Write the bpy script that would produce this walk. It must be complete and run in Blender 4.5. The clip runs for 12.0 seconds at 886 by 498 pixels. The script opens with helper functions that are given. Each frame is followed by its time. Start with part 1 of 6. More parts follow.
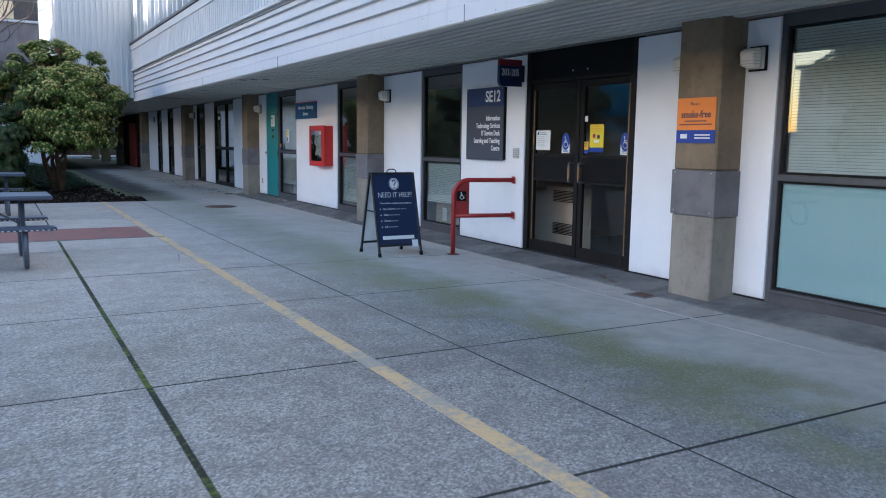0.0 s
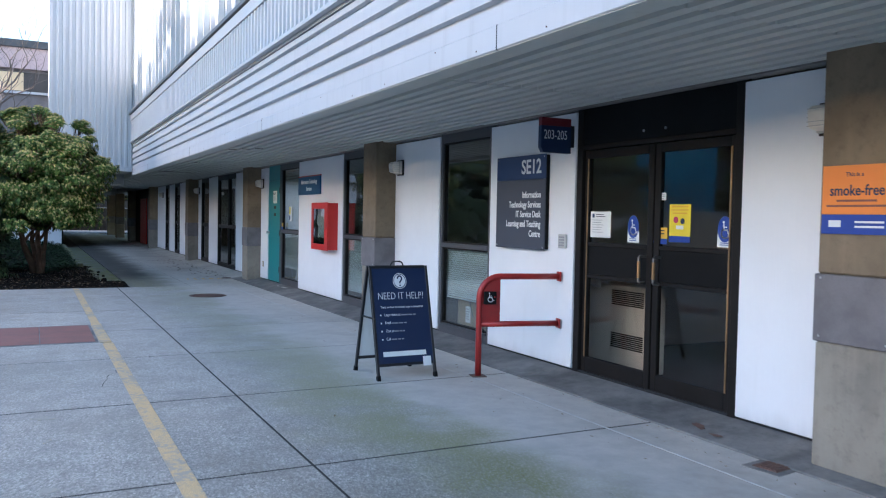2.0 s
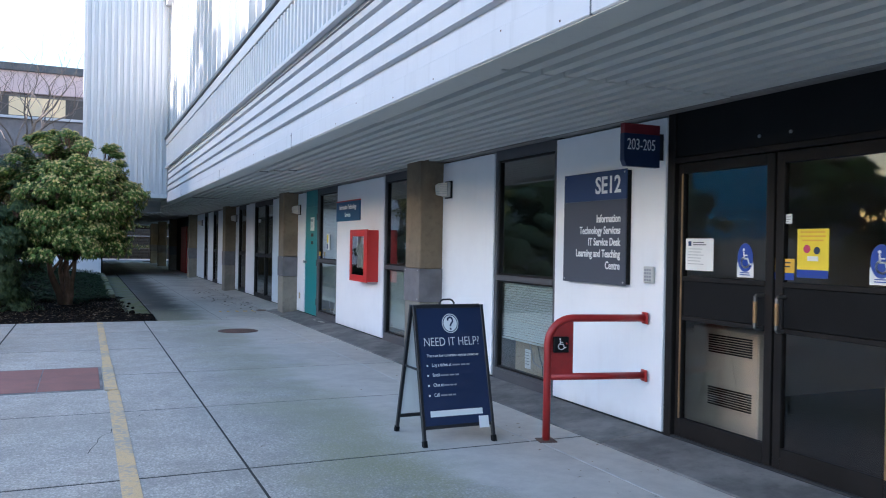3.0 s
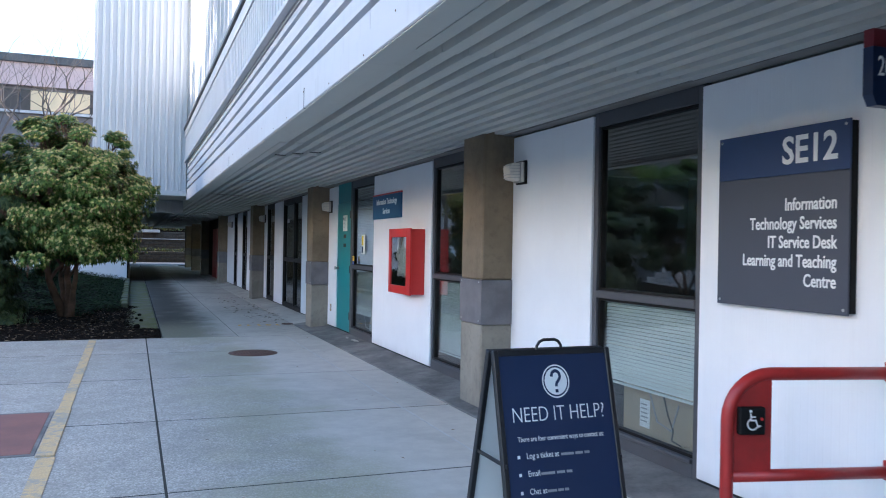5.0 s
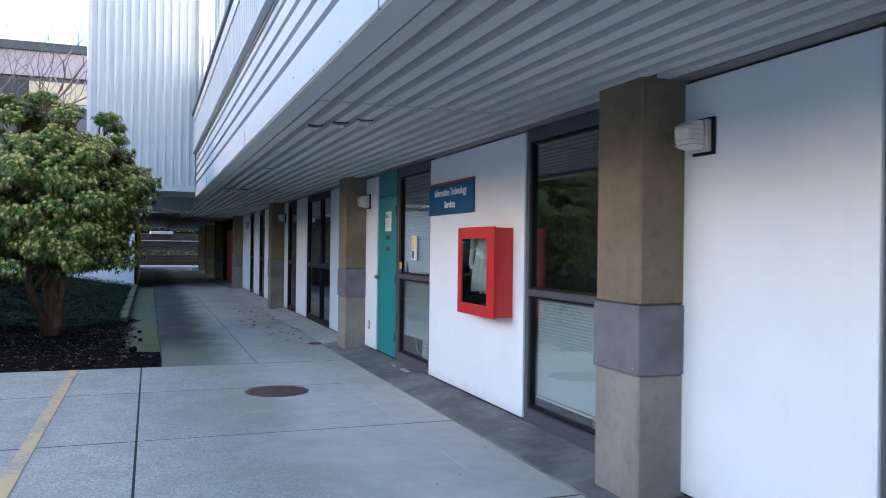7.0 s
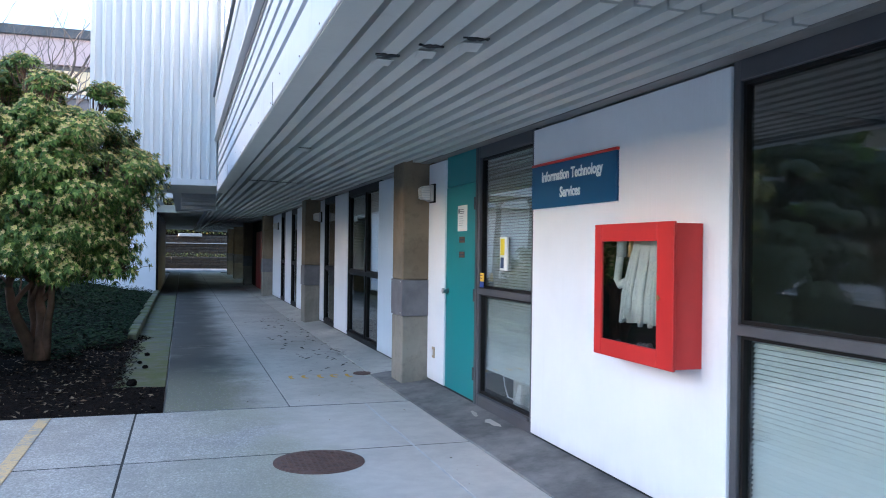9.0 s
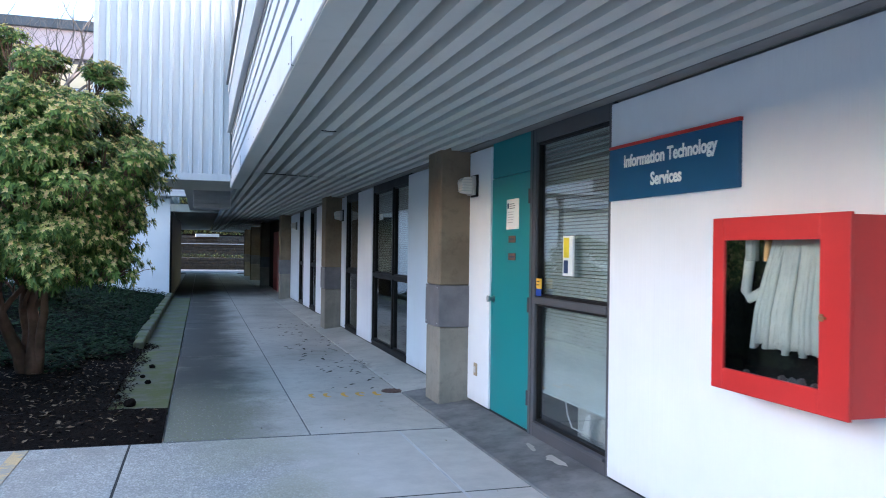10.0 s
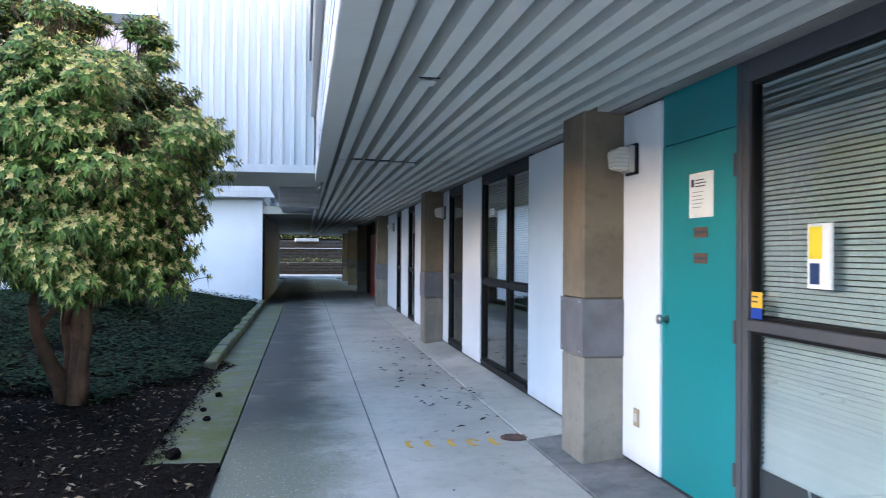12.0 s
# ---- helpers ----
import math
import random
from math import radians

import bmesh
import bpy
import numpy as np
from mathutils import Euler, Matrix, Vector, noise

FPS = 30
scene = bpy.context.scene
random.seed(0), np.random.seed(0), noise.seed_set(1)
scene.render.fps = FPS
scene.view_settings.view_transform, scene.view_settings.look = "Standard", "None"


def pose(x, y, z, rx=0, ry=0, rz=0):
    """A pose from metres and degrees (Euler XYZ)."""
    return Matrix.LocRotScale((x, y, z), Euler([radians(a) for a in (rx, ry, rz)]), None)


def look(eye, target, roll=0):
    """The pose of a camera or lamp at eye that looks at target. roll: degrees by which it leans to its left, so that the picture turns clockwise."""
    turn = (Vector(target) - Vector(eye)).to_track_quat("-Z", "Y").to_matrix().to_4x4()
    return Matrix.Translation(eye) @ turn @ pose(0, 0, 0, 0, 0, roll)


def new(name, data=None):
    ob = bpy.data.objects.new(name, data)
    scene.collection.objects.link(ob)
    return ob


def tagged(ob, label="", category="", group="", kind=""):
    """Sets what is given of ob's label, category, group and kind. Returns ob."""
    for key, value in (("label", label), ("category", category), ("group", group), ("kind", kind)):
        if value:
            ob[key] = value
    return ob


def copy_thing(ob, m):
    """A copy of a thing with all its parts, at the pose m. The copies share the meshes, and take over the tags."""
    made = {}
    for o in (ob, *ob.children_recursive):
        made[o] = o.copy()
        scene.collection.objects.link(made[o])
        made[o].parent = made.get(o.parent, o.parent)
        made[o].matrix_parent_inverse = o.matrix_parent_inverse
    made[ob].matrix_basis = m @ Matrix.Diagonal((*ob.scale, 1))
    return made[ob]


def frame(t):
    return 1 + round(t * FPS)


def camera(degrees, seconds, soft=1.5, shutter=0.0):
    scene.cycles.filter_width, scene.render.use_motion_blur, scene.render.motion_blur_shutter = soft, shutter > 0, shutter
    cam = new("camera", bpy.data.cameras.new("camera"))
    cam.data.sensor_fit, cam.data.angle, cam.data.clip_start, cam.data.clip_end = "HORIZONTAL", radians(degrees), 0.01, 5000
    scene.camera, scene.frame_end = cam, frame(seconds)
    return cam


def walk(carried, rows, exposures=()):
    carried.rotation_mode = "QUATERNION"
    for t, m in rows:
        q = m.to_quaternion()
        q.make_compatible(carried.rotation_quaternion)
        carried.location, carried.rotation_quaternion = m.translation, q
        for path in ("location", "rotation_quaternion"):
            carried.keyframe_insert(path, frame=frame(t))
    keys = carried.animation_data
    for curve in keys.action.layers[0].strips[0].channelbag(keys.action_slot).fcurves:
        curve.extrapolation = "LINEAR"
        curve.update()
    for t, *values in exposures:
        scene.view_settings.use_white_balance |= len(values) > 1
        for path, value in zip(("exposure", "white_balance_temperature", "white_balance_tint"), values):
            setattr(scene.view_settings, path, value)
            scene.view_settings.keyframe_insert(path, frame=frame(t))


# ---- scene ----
# camera and its walk
cam = camera(57.7, 12.0, soft=1.0, shutter=0.25)
PATH = [
    (0, (0.053, -0.424, 1.405), (1.016, 1.309, 1.142), 0.8),
    (0.5, (0.471, 0.123, 1.387), (1.438, 1.857, 1.142), 1.1),
    (1, (0.811, 0.646, 1.423), (1.779, 2.381, 1.191), 1.2),
    (1.5, (1.084, 1.194, 1.472), (2.033, 2.946, 1.306), 1.2),
    (2, (1.328, 1.803, 1.479), (2.238, 3.582, 1.402), 1.1),
    (2.5, (1.557, 2.4, 1.476), (2.426, 4.2, 1.451), 1.1),
    (3, (1.815, 3.041, 1.485), (2.628, 4.868, 1.475), 1.0),
    (5, (2.61, 5.486, 1.473), (3.329, 7.352, 1.47), 1.0),
    (5.5, (2.746, 6.148, 1.485), (3.462, 8.016, 1.481), 0.8),
    (6, (2.793, 6.811, 1.486), (3.509, 8.678, 1.483), 0.9),
    (6.5, (2.864, 7.49, 1.494), (3.569, 9.362, 1.49), 0.7),
    (7, (2.894, 8.164, 1.509), (3.579, 10.042, 1.506), 0.7),
    (7.5, (2.937, 8.864, 1.518), (3.603, 10.75, 1.513), 0.6),
    (9.5, (3.273, 11.438, 1.532), (3.87, 13.347, 1.536), 0.8),
    (10, (3.32, 12.029, 1.529), (3.896, 13.944, 1.533), 0.8),
    (10.5, (3.363, 12.604, 1.527), (3.926, 14.523, 1.533), 0.8),
    (11, (3.416, 13.158, 1.506), (3.959, 15.083, 1.516), 0.7),
    (11.5, (3.554, 13.64, 1.505), (4.03, 15.583, 1.513), 0.55),
    (12, (3.626, 14.14, 1.506), (3.964, 16.112, 1.516), 0.35),
]
EXPOSURES = [(0.0, 3.08, 5480, 20), (1.0, 3.27, 5480, 20), (2.5, 3.33, 5480, 20), (5.5, 3.50, 5480, 20), (7.5, 3.58, 5480, 20), (9.5, 3.93, 5450, 20), (11.0, 4.05, 5400, 19), (12.0, 4.44, 5600, 21)]
walk(cam, [(t, look(eye, target, roll)) for t, eye, target, roll in PATH], EXPOSURES)

# daylight: clear pale sky, low sun kept off the court by added buildings
SUN_ELEV, SUN_FROM = 4.0, 272.0
world = bpy.data.worlds.new("world")
scene.world = world
world.use_nodes = True
wt = world.node_tree
sky = wt.nodes.new("ShaderNodeTexSky")
sky.sky_type = "NISHITA"
sky.sun_disc = False
sky.sun_elevation = radians(SUN_ELEV)
sky.sun_rotation = radians(SUN_FROM)
sky.air_density, sky.dust_density, sky.ozone_density = 1.0, 1.0, 1.6
wt.nodes["Background"].inputs["Strength"].default_value = 0.15
wt.links.new(sky.outputs[0], wt.nodes["Background"].inputs["Color"])
sun = new("sun", bpy.data.lights.new("sun", "SUN"))
sun.data.energy, sun.data.angle, sun.data.color = 3.0, radians(0.5), (1.0, 0.86, 0.7)
sa = radians(SUN_FROM)
sun.matrix_world = look((0, 0, 30), Vector((0, 0, 30)) - Vector((math.sin(sa) * math.cos(radians(SUN_ELEV)), math.cos(sa) * math.cos(radians(SUN_ELEV)), math.sin(radians(SUN_ELEV)))))

# ---------------- materials ----------------
class Net:
    """A node tree under construction."""

    def __init__(self, name):
        self.m = bpy.data.materials.new(name)
        self.m.use_nodes = True
        self.t = self.m.node_tree
        self.b = self.t.nodes["Principled BSDF"]
        self.pos = self.node("ShaderNodeNewGeometry").outputs["Position"]

    def node(self, kind, **kw):
        n = self.t.nodes.new(kind)
        for k, v in kw.items():
            n.inputs[k.replace("_", " ")].default_value = v
        return n

    def link(self, a, b):
        self.t.links.new(a, b)

    def noise(self, scale, detail=4.0, rough=0.6, vec=None, stretch=None):
        n = self.node("ShaderNodeTexNoise", Scale=scale, Detail=detail, Roughness=rough)
        v = vec or self.pos
        if stretch:
            mp = self.node("ShaderNodeMapping")
            mp.inputs["Scale"].default_value = stretch
            self.link(v, mp.inputs["Vector"])
            v = mp.outputs[0]
        self.link(v, n.inputs["Vector"])
        return n.outputs["Fac"]

    def ramp(self, fac, lo, hi):
        n = self.node("ShaderNodeMapRange")
        n.interpolation_type = "SMOOTHSTEP"
        n.inputs["From Min"].default_value, n.inputs["From Max"].default_value = lo, hi
        self.link(fac, n.inputs["Value"])
        return n.outputs[0]

    def maths(self, op, a, b=None):
        n = self.node("ShaderNodeMath")
        n.operation = op
        for i, v in enumerate((a, b)):
            if v is None:
                continue
            if isinstance(v, (int, float)):
                n.inputs[i].default_value = v
            else:
                self.link(v, n.inputs[i])
        return n.outputs[0]

    def mix(self, fac, a, b, blend="MIX"):
        n = self.t.nodes.new("ShaderNodeMix")
        n.data_type, n.blend_type = "RGBA", blend
        for sock, v in ((n.inputs[0], fac), (n.inputs[6], a), (n.inputs[7], b)):
            if isinstance(v, (int, float)):
                sock.default_value = v
            elif isinstance(v, tuple):
                sock.default_value = (*v, 1)
            else:
                self.link(v, sock)
        return n.outputs[2]

    def axis(self, i):
        n = self.node("ShaderNodeSeparateXYZ")
        self.link(self.pos, n.inputs[0])
        return n.outputs[i]

    def bump(self, height, strength, dist=0.01):
        n = self.node("ShaderNodeBump", Strength=strength, Distance=dist)
        self.link(height, n.inputs["Height"])
        self.link(n.outputs[0], self.b.inputs["Normal"])

    def done(self, color, rough, metal=0.0, spec=0.5):
        for key, v in (("Base Color", color), ("Roughness", rough)):
            if isinstance(v, (int, float)):
                self.b.inputs[key].default_value = v
            elif isinstance(v, tuple):
                self.b.inputs[key].default_value = (*v, 1)
            else:
                self.link(v, self.b.inputs[key])
        self.b.inputs["Metallic"].default_value = metal
        self.b.inputs["Specular IOR Level"].default_value = spec
        return self.m


def surface(name, c, rough=0.6, vary=0.12, scale=3.0, grain=60.0, bump=0.15, metal=0.0, spec=0.5, dirt=None):
    """A plain surface with soft blotches, fine grain and slight relief."""
    n = Net(name)
    big, small = n.noise(scale, 5), n.noise(grain, 3)
    dark = tuple(max(0.0, v * (1 - vary)) for v in c)
    light = tuple(min(1.0, v * (1 + vary)) for v in c)
    col = n.mix(n.ramp(big, 0.3, 0.7), dark, light)
    col = n.mix(n.maths("MULTIPLY", n.ramp(small, 0.35, 0.75), vary), col, tuple(v * 0.7 for v in c))
    if dirt:
        col = n.mix(n.maths("MULTIPLY", n.ramp(n.noise(scale * 0.7, 8, 0.7), 0.52, 0.75), dirt[1]), col, dirt[0])
    n.bump(small, bump, 0.004)
    r = n.maths("ADD", n.maths("MULTIPLY", big, 0.2), rough - 0.1)
    return n.done(col, r, metal, spec)


def concrete_paving():
    """Exposed aggregate towards the court, trowelled smooth along the building, moss between."""
    n = Net("paving_concrete")
    x = n.axis(0)
    wob = n.maths("MULTIPLY", n.maths("SUBTRACT", n.noise(0.9, 4, 0.6), 0.5), 1.5)
    xs = n.maths("ADD", x, wob)
    smooth = n.ramp(xs, 3.6, 4.3)
    sp = n.node("ShaderNodeTexVoronoi", Scale=62.0)
    n.link(n.pos, sp.inputs["Vector"])
    speck = n.ramp(sp.outputs["Distance"], 0.15, 0.7)
    fine = n.noise(190, 3, 0.7)
    mid = n.noise(17, 6, 0.8)
    big = n.noise(1.1, 6, 0.65)
    slab = n.node("ShaderNodeObjectInfo").outputs["Random"]
    aggr = n.mix(speck, (0.56, 0.555, 0.535), (0.19, 0.188, 0.18))
    aggr = n.mix(n.maths("MULTIPLY", n.ramp(mid, 0.38, 0.66), 0.55), aggr, (0.34, 0.335, 0.322))
    cell = n.node("ShaderNodeTexVoronoi", Scale=58.0)
    n.link(n.pos, cell.inputs["Vector"])
    tone = n.node("ShaderNodeSeparateColor")
    n.link(cell.outputs["Color"], tone.inputs[0])
    core = n.maths("SUBTRACT", 1.0, n.ramp(cell.outputs["Distance"], 0.25, 0.55))
    aggr = n.mix(n.maths("MULTIPLY", n.maths("MULTIPLY", n.ramp(tone.outputs[0], 0.80, 0.86), core), 0.75), aggr, (0.60, 0.59, 0.57))
    aggr = n.mix(n.maths("MULTIPLY", n.maths("MULTIPLY", n.ramp(tone.outputs[1], 0.66, 0.74), core), 0.85), aggr, (0.06, 0.059, 0.057))
    aggr = n.mix(n.maths("MULTIPLY", n.ramp(fine, 0.52, 0.64), 0.5), aggr, (0.45, 0.445, 0.43))
    aggr = n.mix(n.maths("MULTIPLY", n.ramp(n.noise(3.2, 6, 0.75), 0.42, 0.62), 0.46), aggr, (0.115, 0.112, 0.104))
    aggr = n.mix(n.maths("MULTIPLY", n.ramp(n.noise(0.55, 5, 0.7), 0.46, 0.64), 0.42), aggr, (0.15, 0.138, 0.105))
    lich = n.node("ShaderNodeTexVoronoi", Scale=7.0)
    n.link(n.pos, lich.inputs["Vector"])
    aggr = n.mix(n.maths("MULTIPLY", n.maths("SUBTRACT", 1.0, n.ramp(lich.outputs["Distance"], 0.10, 0.16)), 0.4), aggr, (0.50, 0.50, 0.47))
    lump = n.noise(34, 5, 0.75)
    aggr = n.mix(n.maths("MULTIPLY", n.ramp(lump, 0.50, 0.64), 0.6), aggr, (0.085, 0.083, 0.078))
    aggr = n.mix(n.maths("MULTIPLY", n.maths("SUBTRACT", 1.0, n.ramp(lump, 0.36, 0.46)), 0.55), aggr, (0.52, 0.515, 0.50))
    aggr = n.mix(n.maths("MULTIPLY", slab, 0.22), aggr, (0.17, 0.168, 0.16))
    scab = n.ramp(n.noise(9.0, 8, 0.85), 0.54, 0.62)
    aggr = n.mix(n.maths("MULTIPLY", scab, 0.5), aggr, (0.10, 0.098, 0.09))
    pit = n.node("ShaderNodeTexVoronoi", Scale=26.0)
    n.link(n.pos, pit.inputs["Vector"])
    pit_tone = n.node("ShaderNodeSeparateColor")
    n.link(pit.outputs["Color"], pit_tone.inputs[0])
    pit_core = n.maths("SUBTRACT", 1.0, n.ramp(pit.outputs["Distance"], 0.12, 0.3))
    aggr = n.mix(n.maths("MULTIPLY", n.maths("MULTIPLY", n.ramp(pit_tone.outputs[0], 0.86, 0.9), pit_core), 0.8), aggr, (0.62, 0.61, 0.58))
    aggr = n.mix(n.maths("MULTIPLY", n.maths("MULTIPLY", n.ramp(pit_tone.outputs[1], 0.78, 0.84), pit_core), 0.8), aggr, (0.05, 0.048, 0.045))
    flat = n.mix(n.ramp(n.noise(5, 6, 0.7), 0.3, 0.7), (0.39, 0.385, 0.375), (0.50, 0.495, 0.48))
    flat = n.mix(n.maths("MULTIPLY", n.ramp(fine, 0.4, 0.7), 0.25), flat, (0.27, 0.268, 0.262))
    col = n.mix(smooth, aggr, flat)
    col = n.mix(n.maths("MULTIPLY", n.ramp(big, 0.45, 0.75), 0.22), col, (0.11, 0.109, 0.105))
    moss_band = n.maths("MULTIPLY", n.ramp(xs, 2.9, 3.7), n.maths("SUBTRACT", 1.0, n.ramp(xs, 3.75, 4.5)))
    patch = n.ramp(n.noise(0.75, 5, 0.6), 0.33, 0.52)
    spots = n.ramp(n.noise(48, 4, 0.7), 0.34, 0.56)
    moss = n.maths("MULTIPLY", n.maths("MULTIPLY", moss_band, patch), n.maths("MULTIPLY", spots, 0.92))
    moss = n.maths("MULTIPLY", moss, n.maths("SUBTRACT", 1.0, n.maths("MULTIPLY", n.ramp(n.axis(1), 8.0, 12.0), 0.6)))
    col = n.mix(n.maths("MULTIPLY", n.maths("MULTIPLY", moss_band, patch), 0.32), col, (0.27, 0.265, 0.165))
    col = n.mix(moss, col, (0.17, 0.18, 0.055))
    # Darker towards low y, tone set by position alone.
    old = n.maths("SUBTRACT", 1.0, n.ramp(n.maths("ADD", n.axis(1), n.maths("MULTIPLY", n.noise(0.6, 5, 0.65), 6.0)), 6.5, 10.5))
    col = n.mix(n.maths("MULTIPLY", old, 0.22), col, (0.12, 0.117, 0.11))
    pale = n.ramp(n.noise(2.3, 7, 0.7), 0.60, 0.72)
    col = n.mix(n.maths("MULTIPLY", pale, 0.25), col, (0.36, 0.36, 0.35))
    # Paler from about y 5 to 11 onwards, again by position.
    worn = n.ramp(n.maths("ADD", n.axis(1), n.maths("MULTIPLY", n.noise(0.7, 5, 0.65), 3.0)), 5.5, 11.0)
    col = n.mix(n.maths("MULTIPLY", worn, 0.3), col, (0.50, 0.49, 0.465))
    col = n.mix(1.0, col, (1.05, 1.0, 0.925), "MULTIPLY")
    h = n.maths("ADD", n.maths("MULTIPLY", speck, n.maths("SUBTRACT", 1.0, smooth)), n.maths("MULTIPLY", fine, 0.4))
    n.bump(h, 0.35, 0.004)
    return n.done(col, n.maths("ADD", 0.62, n.maths("MULTIPLY", big, 0.25)), 0, 0.4)


def old_concrete(name, a, b, moss=0.0, rough=0.8):
    n = Net(name)
    big, mid, fine = n.noise(1.6, 6, 0.65), n.noise(14, 5, 0.7), n.noise(140, 3, 0.6)
    col = n.mix(n.ramp(big, 0.32, 0.68), a, b)
    col = n.mix(n.maths("MULTIPLY", n.ramp(mid, 0.48, 0.72), 0.35), col, tuple(v * 0.6 for v in a))
    streak = n.noise(5, 5, 0.6, stretch=(1.0, 1.0, 0.12))
    col = n.mix(n.maths("MULTIPLY", n.ramp(streak, 0.5, 0.75), 0.3), col, tuple(v * 1.35 for v in b))
    if moss:
        col = n.mix(n.maths("MULTIPLY", n.ramp(n.noise(2.2, 6, 0.7), 0.4, 0.62), moss), col, (0.11, 0.125, 0.035))
    n.bump(n.maths("ADD", mid, fine), 0.3, 0.004)
    return n.done(col, rough, 0, 0.3)


def path_concrete():
    """Float-finished path: pale and dry towards the wall, damp and green-speckled on the planting side."""
    n = Net("path_concrete")
    x, y = n.axis(0), n.axis(1)
    big, mid, fine = n.noise(0.55, 5, 0.6), n.noise(6.5, 6, 0.75), n.noise(150, 3, 0.65)
    col = n.mix(n.ramp(big, 0.3, 0.7), (0.37, 0.347, 0.30), (0.54, 0.51, 0.45))
    col = n.mix(n.maths("MULTIPLY", n.ramp(mid, 0.45, 0.7), 0.35), col, (0.24, 0.225, 0.195))
    col = n.mix(n.maths("MULTIPLY", n.ramp(fine, 0.45, 0.7), 0.22), col, (0.20, 0.19, 0.17))
    wob = n.maths("ADD", x, n.maths("MULTIPLY", n.maths("SUBTRACT", n.noise(0.9, 6, 0.7), 0.5), 1.1))
    damp = n.maths("SUBTRACT", 1.0, n.ramp(wob, 3.55, 4.3))
    col = n.mix(n.maths("MULTIPLY", damp, 0.85), col, (0.135, 0.128, 0.095))
    near = n.maths("SUBTRACT", 1.0, n.ramp(n.maths("ADD", y, n.maths("MULTIPLY", n.noise(1.1, 5, 0.7), 3.0)), 21.8, 24.0))
    spots = n.maths("MULTIPLY", n.ramp(n.noise(26, 8, 0.85), 0.50, 0.58), near)
    col = n.mix(n.maths("MULTIPLY", n.maths("MULTIPLY", damp, spots), 0.85), col, (0.15, 0.165, 0.055))
    sp = n.node("ShaderNodeTexVoronoi", Scale=34.0)
    n.link(n.pos, sp.inputs["Vector"])
    pale = n.maths("MULTIPLY", n.maths("SUBTRACT", 1.0, n.ramp(sp.outputs["Distance"], 0.10, 0.24)), near)
    col = n.mix(n.maths("MULTIPLY", n.maths("MULTIPLY", damp, pale), 0.8), col, (0.46, 0.46, 0.40))
    edge = n.maths("MULTIPLY", n.maths("SUBTRACT", 1.0, n.ramp(wob, 3.45, 4.1)), n.ramp(n.maths("ADD", y, n.noise(1.4, 5, 0.7)), 20.3, 22.6))
    stain = n.maths("MULTIPLY", edge, n.ramp(n.noise(1.2, 7, 0.75), 0.30, 0.48))
    col = n.mix(n.maths("MULTIPLY", stain, 0.8), col, (0.045, 0.042, 0.036))
    smear = n.ramp(n.noise(1.9, 8, 0.8, stretch=(1.0, 0.45, 1.0)), 0.55, 0.68)
    col = n.mix(n.maths("MULTIPLY", smear, 0.45), col, (0.11, 0.103, 0.09))
    n.bump(n.maths("ADD", mid, fine), 0.25, 0.003)
    return n.done(col, n.maths("ADD", 0.55, n.maths("MULTIPLY", big, 0.3)), 0, 0.4)


def panel_paint():
    """White painted ply with fine upright grooves."""
    n = Net("white_panel_paint")
    y = n.axis(1)
    groove = n.maths("PINGPONG", n.maths("MULTIPLY", y, 40.0), 1.0)
    big = n.noise(1.2, 5, 0.6)
    st = n.noise(6, 6, 0.65, stretch=(1.0, 1.0, 0.08))
    col = n.mix(n.ramp(big, 0.3, 0.7), (0.755, 0.765, 0.79), (0.80, 0.812, 0.835))
    col = n.mix(n.maths("MULTIPLY", n.ramp(st, 0.55, 0.8), 0.18), col, (0.60, 0.585, 0.56))
    scuff = n.ramp(n.noise(3.4, 7, 0.75), 0.66, 0.72)
    col = n.mix(n.maths("MULTIPLY", scuff, 0.35), col, (0.58, 0.57, 0.55))
    low = n.maths("SUBTRACT", 1.0, n.ramp(n.maths("ADD", n.axis(2), n.maths("MULTIPLY", st, 0.25)), 0.17, 0.34))
    col = n.mix(n.maths("MULTIPLY", low, 0.3), col, (0.42, 0.41, 0.38))
    n.bump(n.maths("ADD", n.ramp(groove, 0.0, 0.25), n.maths("MULTIPLY", n.noise(90, 3), 0.3)), 0.22, 0.003)
    return n.done(col, 0.55, 0, 0.4)


def enamel(name, c, streaks=0.2, rough=0.42, spec=0.5):
    """Factory-painted sheet metal, a little chalked and streaked by rain."""
    n = Net(name)
    st = n.noise(9, 5, 0.6, stretch=(1.0, 1.0, 0.07))
    big = n.noise(0.8, 5, 0.6)
    col = n.mix(n.ramp(big, 0.3, 0.7), tuple(v * 0.94 for v in c), c)
    col = n.mix(n.maths("MULTIPLY", n.ramp(st, 0.5, 0.78), streaks), col, tuple(v * 0.62 for v in c))
    n.bump(n.noise(2.2, 3), 0.08, 0.01)
    return n.done(col, n.maths("ADD", rough, n.maths("MULTIPLY", big, 0.12)), 0, spec)


def worn_paint(name, c, under, keep=0.42, rough=0.7):
    n = Net(name)
    m = n.maths("ADD", n.maths("MULTIPLY", n.noise(20, 6, 0.75), 0.55), n.maths("MULTIPLY", n.noise(2.0, 4, 0.6), 0.45))
    w = n.ramp(m, keep, keep + 0.10)
    fine = n.ramp(n.noise(120, 3, 0.7), 0.35, 0.7)
    col = n.mix(w, under, n.mix(fine, tuple(v * 0.8 for v in c), c))
    n.bump(n.noise(120, 3, 0.7), 0.3, 0.003)
    return n.done(col, rough, 0, 0.3)


